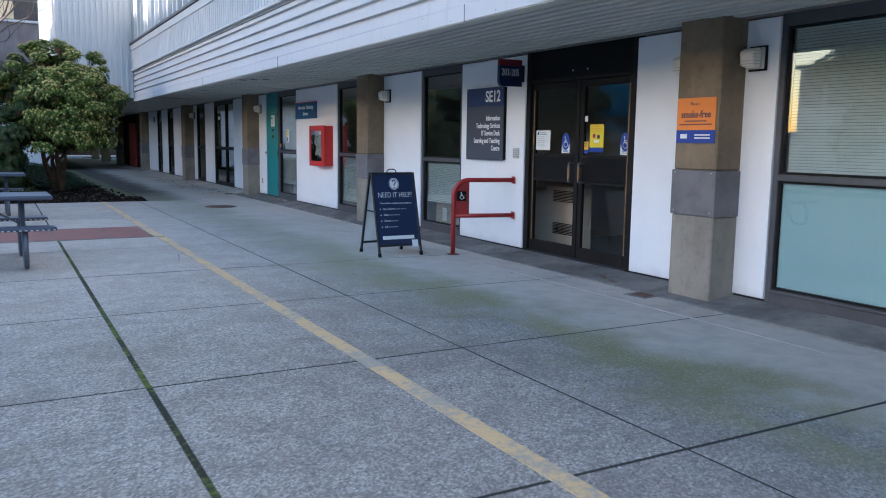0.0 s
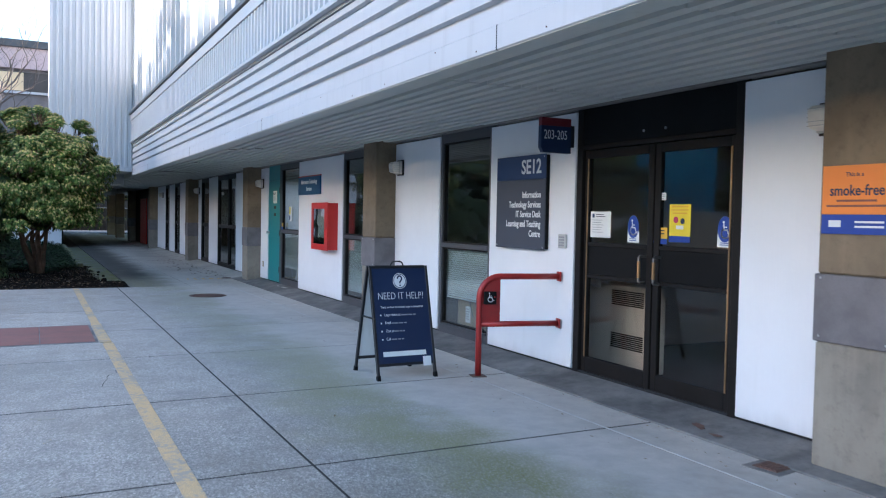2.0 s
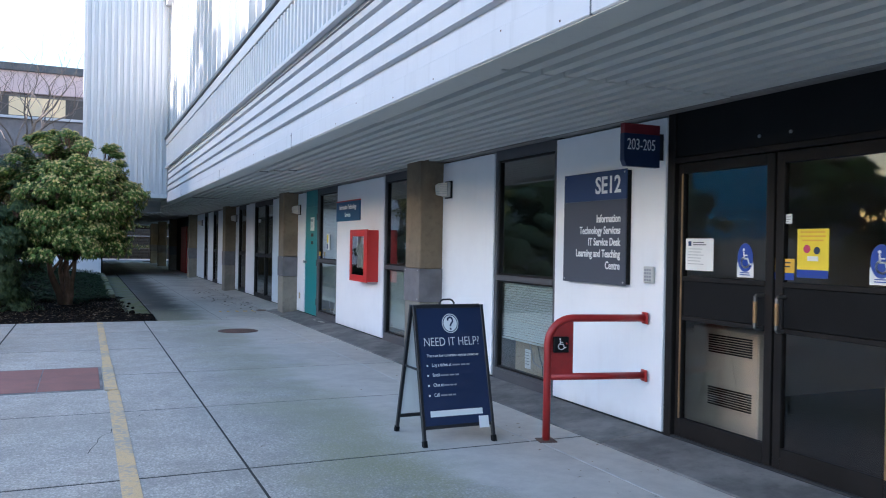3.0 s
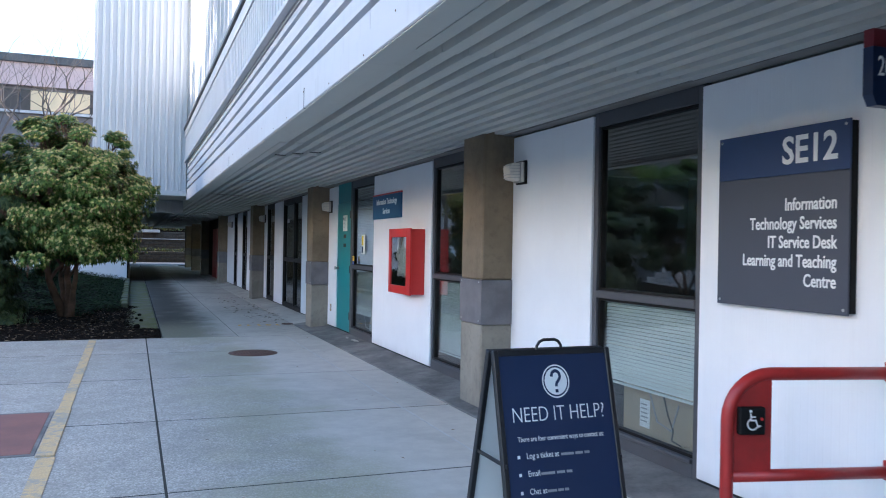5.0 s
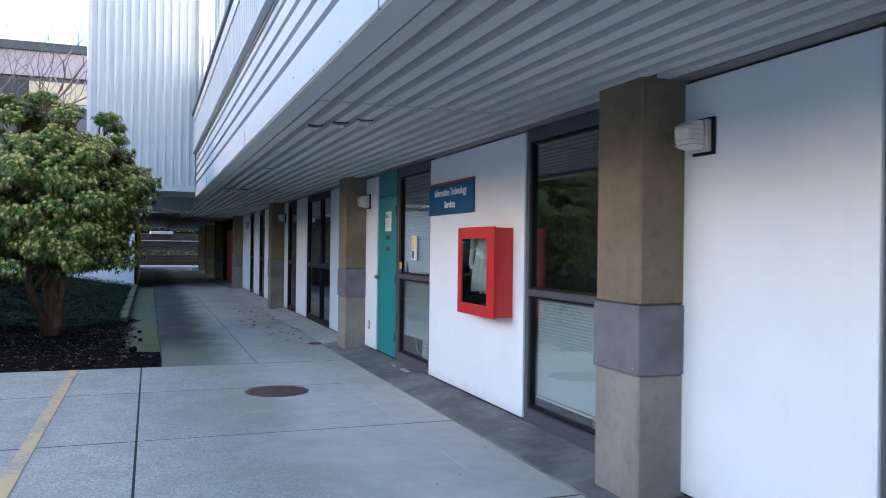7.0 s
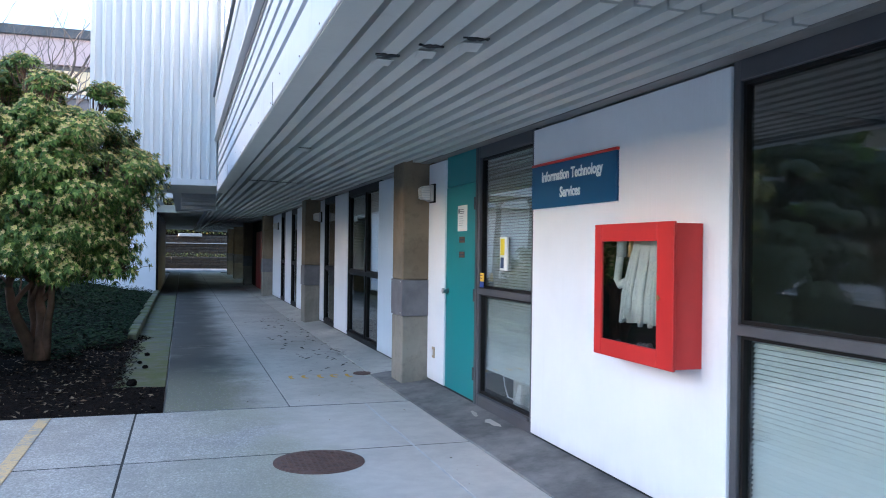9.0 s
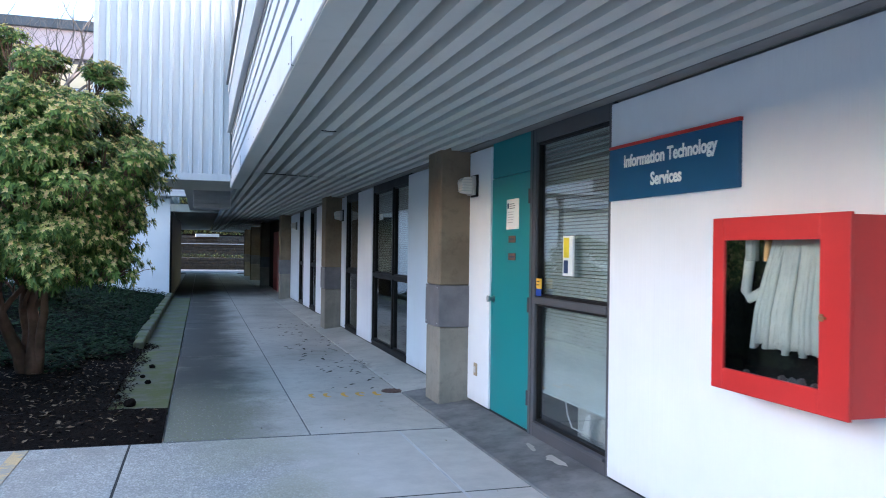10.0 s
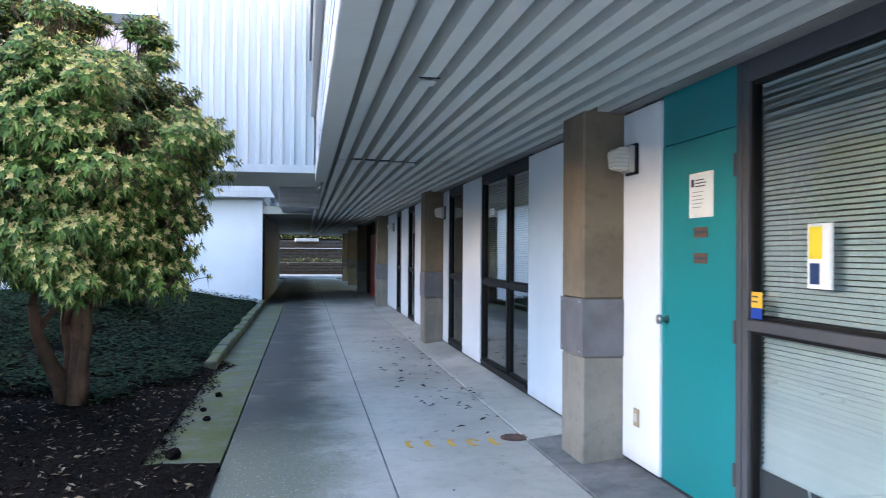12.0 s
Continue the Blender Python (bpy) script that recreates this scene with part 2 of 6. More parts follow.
def glass(name, tint=(0.90, 0.93, 0.925), least=0.085, power=3.1):
    n = Net(name)
    t = n.t
    out = t.nodes["Material Output"]
    tr = n.node("ShaderNodeBsdfTransparent")
    tr.inputs["Color"].default_value = (*tint, 1)
    gl = n.node("ShaderNodeBsdfGlossy")
    gl.inputs["Roughness"].default_value = 0.015
    lw = n.node("ShaderNodeLayerWeight", Blend=0.5)
    k = n.maths("ADD", n.maths("MULTIPLY", n.maths("POWER", lw.outputs["Facing"], power), 0.85), least)
    mx = n.node("ShaderNodeMixShader")
    n.link(k, mx.inputs[0])
    n.link(tr.outputs[0], mx.inputs[1])
    n.link(gl.outputs[0], mx.inputs[2])
    n.link(mx.outputs[0], out.inputs["Surface"])
    return n.m


def leaf_mat(name, cols, rough=0.5, spec=0.3):
    """Leaf colour differs from leaf to leaf."""
    n = Net(name)
    g = n.node("ShaderNodeNewGeometry")
    ra = n.node("ShaderNodeValToRGB")
    el = ra.color_ramp.elements
    while len(el) < len(cols):
        el.new(0.5)
    for i, c in enumerate(cols):
        el[i].position, el[i].color = i / max(1, len(cols) - 1), (*c, 1)
    n.link(g.outputs["Random Per Island"], ra.inputs[0])
    col = n.mix(n.maths("MULTIPLY", n.ramp(n.noise(1.4, 3), 0.35, 0.7), 0.4), ra.outputs[0], tuple(v * 0.6 for v in cols[0]))
    n.done(col, rough, 0, spec)
    n.b.inputs["Transmission Weight"].default_value = 0.0
    n.b.inputs["Subsurface Weight"].default_value = 0.0
    return n.m


def mulch_mat():
    n = Net("bark_mulch")
    a, b = n.noise(38, 5, 0.75), n.noise(7, 5, 0.7)
    col = n.mix(n.ramp(a, 0.35, 0.7), (0.005, 0.004, 0.0035), (0.02, 0.015, 0.012))
    col = n.mix(n.maths("MULTIPLY", n.ramp(b, 0.5, 0.7), 0.4), col, (0.024, 0.015, 0.011))
    n.bump(n.maths("ADD", a, n.noise(90, 3)), 0.9, 0.03)
    return n.done(col, 0.95, 0, 0.05)


PAVING = concrete_paving()
STRIP = old_concrete("strip_concrete", (0.10, 0.098, 0.095), (0.22, 0.213, 0.20))
COLUMN = old_concrete("column_concrete", (0.165, 0.125, 0.083), (0.235, 0.18, 0.12))
COLUMN_LOW = old_concrete("column_concrete_low", (0.205, 0.182, 0.15), (0.285, 0.255, 0.21))
SLATE = surface("slate_collar", (0.155, 0.145, 0.15), 0.75, 0.2, 4, 70, 0.3)
MOSSY = old_concrete("mossy_concrete", (0.10, 0.10, 0.075), (0.165, 0.165, 0.12), 0.95)
PATHC = path_concrete()
PANEL = panel_paint()
WHITE_METAL = enamel("white_cladding", (0.50, 0.515, 0.535), 0.3, 0.55, 0.35)
SOFFIT = enamel("soffit_cladding", (0.565, 0.575, 0.54), 0.2, 0.68, 0.12)
GREY_BAND = enamel("grey_band", (0.42, 0.44, 0.46), 0.12)
BRONZE = surface("dark_bronze_frame", (0.014, 0.012, 0.011), 0.5, 0.2, 3, 80, 0.08, 0.0, 0.16)
GREY_FRAME = surface("grey_frame", (0.072, 0.071, 0.077), 0.5, 0.15, 3, 80, 0.1)
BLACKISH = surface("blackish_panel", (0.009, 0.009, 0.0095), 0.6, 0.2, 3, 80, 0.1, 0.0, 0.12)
DARKGAP = surface("dark_gap", (0.02, 0.02, 0.021), 0.85, 0.2, 3, 60, 0.1)
GLASS = glass("window_glass")
DOOR_GLASS = glass("bronze_door_glass", (0.92, 0.89, 0.85), 0.035, 4.2)
TEAL = surface("teal_paint", (0.012, 0.21, 0.225), 0.42, 0.06, 1.5, 90, 0.12)
RED = surface("red_paint", (0.56, 0.025, 0.02), 0.38, 0.08, 2, 80, 0.06)
RAIL_RED = surface("rail_red", (0.34, 0.022, 0.02), 0.38, 0.15, 3, 60, 0.1, dirt=((0.12, 0.03, 0.025), 0.5))
NAVY = surface("navy_board", (0.010, 0.024, 0.072), 0.42, 0.06, 2, 90, 0.05)
NAVY_SIGN = surface("navy_sign", (0.015, 0.04, 0.12), 0.45, 0.05, 2, 90, 0.04)
SLATE_SIGN = surface("slate_sign", (0.055, 0.062, 0.085), 0.5, 0.05, 2, 90, 0.04)
BLUE_SIGN = surface("blue_sign", (0.004, 0.075, 0.185), 0.42, 0.05, 2, 90, 0.04)
INK = surface("white_lettering", (0.8, 0.8, 0.8), 0.5, 0.02, 2, 90, 0.0)
PAPER = surface("paper", (0.78, 0.78, 0.76), 0.7, 0.03, 3, 90, 0.02)
GREYTEXT = surface("grey_print", (0.3, 0.3, 0.32), 0.7, 0.05, 3, 90, 0.0)
DARKTEXT = surface("dark_print", (0.04, 0.04, 0.06), 0.7, 0.05, 3, 90, 0.0)
YELLOW = surface("yellow_print", (0.80, 0.62, 0.02), 0.5, 0.04, 3, 90, 0.0)
ORANGE = surface("orange_print", (0.80, 0.24, 0.03), 0.5, 0.04, 3, 90, 0.02)
AMBER = surface("amber_print", (0.72, 0.42, 0.03), 0.5, 0.04, 3, 90, 0.0)
ROYAL = surface("royal_blue_print", (0.015, 0.05, 0.30), 0.5, 0.04, 3, 90, 0.0)
PINK = surface("pink_print", (0.5, 0.05, 0.12), 0.5, 0.04, 3, 90, 0.0)
BLIND = surface("blind_slat", (0.68, 0.73, 0.71), 0.5, 0.05, 2, 60, 0.02)
FROST = surface("frosted_film", (0.42, 0.60, 0.62), 0.55, 0.03, 1, 60, 0.02)
ALU = surface("lamp_aluminium", (0.50, 0.48, 0.45), 0.45, 0.08, 5, 90, 0.1, 0.3)
LENSE = surface("ribbed_lens", (0.74, 0.69, 0.61), 0.3, 0.08, 5, 90, 0.1)
STEEL = surface("worn_steel", (0.45, 0.45, 0.46), 0.3, 0.1, 5, 90, 0.05, 0.9)
BRASS = surface("worn_brass", (0.42, 0.25, 0.12), 0.35, 0.2, 5, 90, 0.05, 0.7)
BLACK_METAL = surface("black_metal", (0.016, 0.016, 0.018), 0.4, 0.2, 5, 90, 0.05)
RUST = surface("rusty_iron", (0.115, 0.062, 0.045), 0.75, 0.25, 9, 80, 0.4)
RUST_PLATE = surface("red_oxide_plate", (0.21, 0.085, 0.065), 0.7, 0.18, 3, 60, 0.3)
STRIPE = worn_paint("yellow_road_paint", (0.62, 0.44, 0.225), (0.33, 0.30, 0.24), 0.43)
OLD_PAINT = worn_paint("old_yellow_smear", (0.46, 0.37, 0.22), (0.31, 0.295, 0.255), 0.52)
GRAFFITI = worn_paint("yellow_spray", (0.78, 0.43, 0.04), (0.36, 0.30, 0.16), 0.43)
JOINT = surface("joint_dirt", (0.022, 0.021, 0.017), 0.95, 0.3, 4, 60, 0.4)
MOSS = worn_paint("joint_moss", (0.10, 0.135, 0.02), (0.022, 0.023, 0.015), 0.455, 0.95)
MULCH = mulch_mat()
ROOM_WALL = surface("room_wall", (0.34, 0.31, 0.27), 0.8, 0.05, 1, 40, 0.05)
ROOM_FLOOR = surface("room_carpet", (0.05, 0.05, 0.055), 0.95, 0.2, 3, 120, 0.3)
BEIGE = surface("beige_board", (0.36, 0.28, 0.18), 0.7, 0.08, 2, 60, 0.05)
HEATER_LIT_WALL = surface("heater_and_lit_wall", (0.76, 0.71, 0.62), 0.5, 0.05, 2, 60, 0.03)
CLOTH = surface("cream_cloth", (0.80, 0.785, 0.72), 0.85, 0.08, 8, 120, 0.3)
BARK = old_concrete("tree_bark", (0.065, 0.034, 0.022), (0.20, 0.105, 0.068), 0.1, 0.9)
GREYBARK = old_concrete("grey_bark", (0.10, 0.085, 0.075), (0.17, 0.145, 0.13), 0.0, 0.9)
PIERIS = leaf_mat("pieris_leaf", ((0.035, 0.068, 0.012), (0.07, 0.12, 0.02), (0.12, 0.18, 0.03), (0.18, 0.23, 0.045)), 0.5, 0.2)
PIERIS_TIP = leaf_mat("pieris_tip", ((0.34, 0.36, 0.09), (0.48, 0.40, 0.15), (0.52, 0.34, 0.17), (0.40, 0.41, 0.11)), 0.6, 0.15)
FEATHER = leaf_mat("feathery_leaf", ((0.026, 0.047, 0.018), (0.042, 0.07, 0.025), (0.065, 0.095, 0.032), (0.095, 0.118, 0.042)))
IVY = leaf_mat("ground_cover_leaf", ((0.008, 0.018, 0.008), (0.013, 0.029, 0.011), (0.021, 0.042, 0.016), (0.034, 0.056, 0.022)), 0.8, 0.06)
LITTER = leaf_mat("leaf_litter", ((0.10, 0.06, 0.03), (0.17, 0.11, 0.06), (0.26, 0.2, 0.12), (0.07, 0.045, 0.03)), 0.8)
HEDGE = leaf_mat("far_foliage", ((0.03, 0.05, 0.018), (0.06, 0.09, 0.02), (0.12, 0.14, 0.03), (0.16, 0.12, 0.05)))
STONE = surface("dark_stone", (0.05, 0.039, 0.028), 0.85, 0.3, 4, 40, 0.5)
FAR_ROOF = enamel("far_roof_band", (0.52, 0.40, 0.40), 0.1, 0.6)
FAR_WALL = old_concrete("far_wall", (0.15, 0.14, 0.145), (0.20, 0.19, 0.195))
COURT_WALL = old_concrete("court_wall", (0.40, 0.385, 0.36), (0.50, 0.48, 0.45))
BLUE_CLAD = enamel("blue_cladding", (0.02, 0.34, 0.56), 0.1, 0.5)
PALE_JOINT = surface("pale_joint", (0.46, 0.46, 0.45), 0.8, 0.15, 6, 60, 0.2)
HANDLE = surface("dull_steel", (0.22, 0.21, 0.2), 0.35, 0.1, 5, 90, 0.05, 0.8)
FAR_DARK = surface("far_dark_band", (0.06, 0.052, 0.048), 0.5, 0.2, 1, 20, 0.1)
PLASTIC = surface("grey_plastic", (0.52, 0.52, 0.50), 0.5, 0.05, 3, 60, 0.05)
TABLE_TOP = surface("table_coating", (0.055, 0.06, 0.085), 0.4, 0.15, 4, 60, 0.15)
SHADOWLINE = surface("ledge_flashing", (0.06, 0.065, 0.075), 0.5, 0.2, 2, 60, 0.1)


# ---------------- building helpers ----------------
def cuboid(bm, x0, x1, y0, y1, z0, z1, bevel=0.0):
    """Adds a box to bm, with its edges taken off by bevel."""
    vs = [bm.verts.new((x, y, z)) for z in (z0, z1) for y in (y0, y1) for x in (x0, x1)]
    fs = [bm.faces.new([vs[i] for i in q]) for q in ((0, 2, 3, 1), (4, 5, 7, 6), (0, 1, 5, 4), (2, 6, 7, 3), (0, 4, 6, 2), (1, 3, 7, 5))]
    if bevel:
        es = {e for f in fs for e in f.edges}
        bmesh.ops.bevel(bm, geom=list(es), offset=bevel, segments=1, affect="EDGES", profile=0.7)
    return bm


def block(x0, x1, y0, y1, z0, z1, bevel=0.004):
    return cuboid(bmesh.new(), min(x0, x1), max(x0, x1), min(y0, y1), max(y0, y1), min(z0, z1), max(z0, z1), bevel)


def mesh_of(name, bm, material, smooth=False):
    bmesh.ops.recalc_face_normals(bm, faces=bm.faces)
    me = bpy.data.meshes.new(name)
    bm.to_mesh(me)
    bm.free()
    me.materials.append(material)
    if smooth:
        me.polygons.foreach_set("use_smooth", [True] * len(me.polygons))
    return me


def part(name, bm, material, parent=None, label="", smooth=False):
    ob = new(name, mesh_of(name, bm, material, smooth))
    ob.parent = parent
    if parent:
        ob.matrix_parent_inverse = Matrix.Identity(4)
    return tagged(ob, label)


def shared(name, me, parent, m):
    ob = new(name, me)
    ob.parent = parent
    ob.matrix_basis = m
    return ob


def thing(name, label, category, group="", kind="", at=None):
    """An Empty that holds a thing's parts; its parts are built round its own origin."""
    ob = new(name)
    ob.empty_display_size = 0.1
    ob.matrix_basis = at or Matrix.Identity(4)
    return tagged(ob, label, category, group, kind)


def tube(bm, pts, r, sides=8, caps=True):
    """A round bar through the points; r is one radius or one for each point."""
    pts = [Vector(p) for p in pts]
    rs = r if isinstance(r, (list, tuple)) else [r] * len(pts)
    rings = []
    side = None
    for i, p in enumerate(pts):
        d = (pts[min(i + 1, len(pts) - 1)] - pts[max(i - 1, 0)]).normalized()
        if side is None:
            side = d.orthogonal().normalized()
        side = (side - d * side.dot(d)).normalized()
        up = d.cross(side)
        rings.append([bm.verts.new(p + (side * math.cos(a) + up * math.sin(a)) * rs[i]) for a in (2 * math.pi * k / sides for k in range(sides))])
    for a, b in zip(rings, rings[1:]):
        for k in range(sides):
            bm.faces.new((a[k], a[(k + 1) % sides], b[(k + 1) % sides], b[k]))
    if caps:
        bm.faces.new(rings[0][::-1])
        bm.faces.new(rings[-1])
    return bm


def extrude_profile(pts, y0, y1, axis="y", closed=True):
    """A prism: points (a, b) in the plane across the axis, swept from y0 to y1."""
    bm = bmesh.new()
    put = {"y": lambda a, b, c: (a, c, b), "x": lambda a, b, c: (c, a, b), "z": lambda a, b, c: (a, b, c)}[axis]
    lo = [bm.verts.new(put(a, b, y0)) for a, b in pts]
    hi = [bm.verts.new(put(a, b, y1)) for a, b in pts]
    n = len(pts)
    for i in range(n if closed else n - 1):
        j = (i + 1) % n
        bm.faces.new((lo[i], lo[j], hi[j], hi[i]))
    if closed:
        bm.faces.new(lo[::-1])
        bm.faces.new(hi)
    return bm


def disc(bm, cx, cy, z0, z1, r, sides=32, r1=None):
    r1 = r if r1 is None else r1
    lo = [bm.verts.new((cx + r * math.cos(a), cy + r * math.sin(a), z0)) for a in (2 * math.pi * k / sides for k in range(sides))]
    hi = [bm.verts.new((cx + r1 * math.cos(a), cy + r1 * math.sin(a), z1)) for a in (2 * math.pi * k / sides for k in range(sides))]
    for k in range(sides):
        bm.faces.new((lo[k], lo[(k + 1) % sides], hi[(k + 1) % sides], hi[k]))
    bm.faces.new(lo[::-1])
    bm.faces.new(hi)
    return bm


def lettering(text, size, squeeze=1.0, depth=0.002, align="LEFT", bold=0.0):
    """A bmesh of the words in the XY plane, from the built-in font."""
    cu = bpy.data.curves.new("words", "FONT")
    cu.body, cu.size, cu.align_x, cu.extrude, cu.offset = text, size, align, depth, bold
    cu.resolution_u = 3
    ob = bpy.data.objects.new("words", cu)
    scene.collection.objects.link(ob)
    me = bpy.data.meshes.new_from_object(ob.evaluated_get(bpy.context.evaluated_depsgraph_get()))
    bm = bmesh.new()
    bm.from_mesh(me)
    bpy.data.objects.remove(ob)
    bpy.data.curves.remove(cu)
    bpy.data.meshes.remove(me)
    bmesh.ops.scale(bm, vec=(squeeze, 1, 1), verts=bm.verts)
    return bm


# lettering and prints that face the court: local x runs towards -y, local y is up, local z towards -x
def facing_court(x, y, z):
    return Matrix(((0, 0, -1, x), (-1, 0, 0, y), (0, 1, 0, z), (0, 0, 0, 1)))


def turned(bm, m):
    bmesh.ops.transform(bm, matrix=m, verts=bm.verts)
    return bm

# ---------------- large structure ----------------
WALL = 5.85          # face of the white panels
EAVE = 3.75          # outer face of the overhanging storey
SOFFIT_Z = 2.63
Y0, Y1 = -9.0, 64.0  # the building's run, its far end drawn out to shade the passage
TOWER_Y = 25.2


def ribs(a0, a1, pitch, depth, flat=0.55):
    """Trapezoid sheet profile: (a, b) points with b from 0 down to -depth."""
    pts, a, slope = [], a0, pitch * 0.07
    while a < a1 - 1e-6:
        e = min(a + pitch, a1)
        w = (e - a)
        pts += [(a, 0.0), (a + w * flat, 0.0), (a + w * flat + slope, -depth), (a + w - slope, -depth)]
        a = e
    return pts + [(a1, 0.0)]


# ground: one sheet to the horizon
ground = tagged(part("ground", block(-400, 400, -400, 400, -0.6, -0.05, 0.0), old_concrete("court_concrete", (0.33, 0.325, 0.31), (0.42, 0.415, 0.40))), "weathered grey concrete court running off to the distance", "ground", kind="structure")

# soffit: ribbed metal sheets, ribs along the building
prof = [(EAVE + 0.16 + a, SOFFIT_Z - 0.005 + b) for a, b in ribs(0.0, 12 * 0.153, 0.153, 0.115, 0.32)] + [(EAVE + 0.161 + 12 * 0.153, SOFFIT_Z - 0.112), (WALL + 0.1, SOFFIT_Z - 0.112)]
top = [(WALL + 0.1, SOFFIT_Z + 0.04), (EAVE + 0.16, SOFFIT_Z + 0.04)]
LAPS = [Y0, 4.75, 7.17, 9.47, 13.62, 18.66, 22.84, Y1]
bm = bmesh.new()
for k, (y0, y1) in enumerate(zip(LAPS, LAPS[1:])):
    drop = 0.0 if k % 2 else 0.006
    tmp = extrude_profile([(a, b - drop) for a, b in prof] + top, y0 + 0.007, y1 - 0.007)
    me = bpy.data.meshes.new("tmp")
    tmp.to_mesh(me)
    tmp.free()
    bm.from_mesh(me)
    bpy.data.meshes.remove(me)
cuboid(bm, EAVE + 0.165, WALL + 0.09, Y0, Y1, 2.675, 2.679)
cuboid(bm, EAVE + 0.124, EAVE + 0.158, Y0, Y1, 2.49, 2.62)
ceiling = tagged(part("ceiling", bm, SOFFIT), "ribbed pale grey metal soffit under the overhanging storey", "ceiling", kind="structure")

tagged(part("trim", block(5.742, WALL - 0.001, Y0, 46.0, 2.500, 2.514, 0.002), surface("soffit_trim", (0.20, 0.19, 0.175), 0.6, 0.2, 3, 60, 0.1)), "dull grey-brown trim where the soffit meets the wall", "trim", kind="structure")

# overhanging storey's face: trim, lapped horizontal ribs, gutter band, ledge, glazing above
fascia = thing("wall_upper", "white ribbed metal cladding of the overhanging upper storey", "wall", kind="structure")
part("trim", block(EAVE, EAVE + 0.12, Y0, TOWER_Y, 2.468, 2.615, 0.006), WHITE_METAL, fascia)
part("edge_plate", block(EAVE + 0.012, EAVE + 0.157, Y0, TOWER_Y, 2.4625, 2.4675, 0.0), SOFFIT, fascia, "flat folded strip along the soffit edge")
pts = [(EAVE + 0.15, 2.617)]
z = 2.617
for k in range(4):
    pts += [(EAVE + 0.012, z + 0.002), (EAVE + 0.012, z + 0.110), (EAVE + 0.062, z + 0.126), (EAVE + 0.062, z + 0.155)]
    z += 0.157
pts += [(EAVE + 0.012, z), (EAVE + 0.012, 3.30), (EAVE + 0.15, 3.30)]
for n_, (a, b) in enumerate(((Y0, 2.0), (2.004, 9.6), (9.604, 17.3), (17.304, TOWER_Y))):
    part("cladding_sheet", extrude_profile(pts, a, b), WHITE_METAL, fascia)
part("recess", block(EAVE + 0.004, EAVE + 0.2, Y0, TOWER_Y, 3.315, 3.388, 0.0), GREY_BAND, fascia, "grey strip under the ribbed band")
part("shadow_gap", block(EAVE + 0.03, EAVE + 0.2, Y0, TOWER_Y, 3.30, 3.314, 0.0), DARKGAP, fascia)
prof = [(a, EAVE - 0.045 - b) for a, b in ribs(0.0, 34.1, 0.153, 0.036, 0.4)]
bm = bmesh.new()
lo = [bm.verts.new((x, Y0 + a, 3.39)) for a, x in prof]
hi = [bm.verts.new((x, Y0 + a, 3.92)) for a, x in prof]
for i in range(len(lo) - 1):
    bm.faces.new((lo[i], lo[i + 1], hi[i + 1], hi[i]))
part("ribbed_band", bm, WHITE_METAL, fascia, "band of upright ribs")
part("band_back", block(EAVE - 0.005, EAVE + 0.2, Y0, TOWER_Y, 3.39, 3.93, 0.0), GREY_BAND, fascia)
part("drip_trim", block(EAVE - 0.062, EAVE + 0.003, Y0, TOWER_Y, 3.345, 3.389, 0.004), GREY_BAND, fascia, "folded trim under the upright ribs")
part("flashing", block(EAVE - 0.055, EAVE + 0.2, Y0, TOWER_Y, 3.93, 4.09, 0.005), GREY_BAND, fascia, "grey flashing strip")
part("ledge", block(EAVE - 0.085, EAVE + 0.25, Y0, TOWER_Y, 4.10, 4.16, 0.006), SHADOWLINE, fascia, "dark metal sill ledge")
part("upper_panel", block(EAVE + 0.14, EAVE + 0.3, Y0, TOWER_Y, 4.16, 7.6, 0.0), GREY_BAND, fascia)
fin = mesh_of("mullion", block(-0.055, 0.06, -0.03, 0.03, 0, 3.45, 0.004), WHITE_METAL)
y = Y0 + 0.3
k = 0
pane_me = mesh_of("upper_pane", block(0, 0.01, -0.255, 0.255, 0, 3.0, 0.0), GLASS)
pane_dark = mesh_of("blank_panel", block(0, 0.03, -0.25, 0.25, 0, 3.1, 0.003), WHITE_METAL)
while y < TOWER_Y:
    shared("mullion", fin, fascia, pose(EAVE + 0.09, y, 4.16))
    if k % 5 in (1, 2, 4):
        shared("upper_pane", pane_me, fascia, pose(EAVE + 0.12, y + 0.285, 4.3))
    else:
        shared("blank_panel", pane_dark, fascia, pose(EAVE + 0.105, y + 0.285, 4.2))
    y += 0.57
    k += 1
tagged(part("roof", block(EAVE - 0.1, 16, Y0, Y1, 7.6, 7.9, 0.01), GREY_BAND), "flat roof over the upper storey", "roof", kind="structure")
tagged(part("wall_rear", block(EAVE + 0.3, 16, Y0, Y1, 2.68, 7.6, 0.0), GREY_BAND), "upper storey's body behind its cladding", "wall", kind="structure")

screw_bm = bmesh.new()
screw_rnd = random.Random(17)
for k in range(46):
    y, zz = Y0 + 0.25 + k * 0.74 + screw_rnd.uniform(-0.12, 0.12), 2.50 if k % 3 else 2.59
    cuboid(screw_bm, EAVE - 0.003, EAVE + 0.002, y - 0.0045, y + 0.0045, zz - 0.0045, zz + 0.0045)
tagged(part("trim_screws", screw_bm, RUST, fascia))
for y in (0.4, 5.9, 11.3, 16.2, 21.8):
    part("trim_joint", block(EAVE - 0.003, EAVE + 0.05, y - 0.004, y + 0.004, 2.466, 2.615, 0.0), SHADOWLINE, fascia)
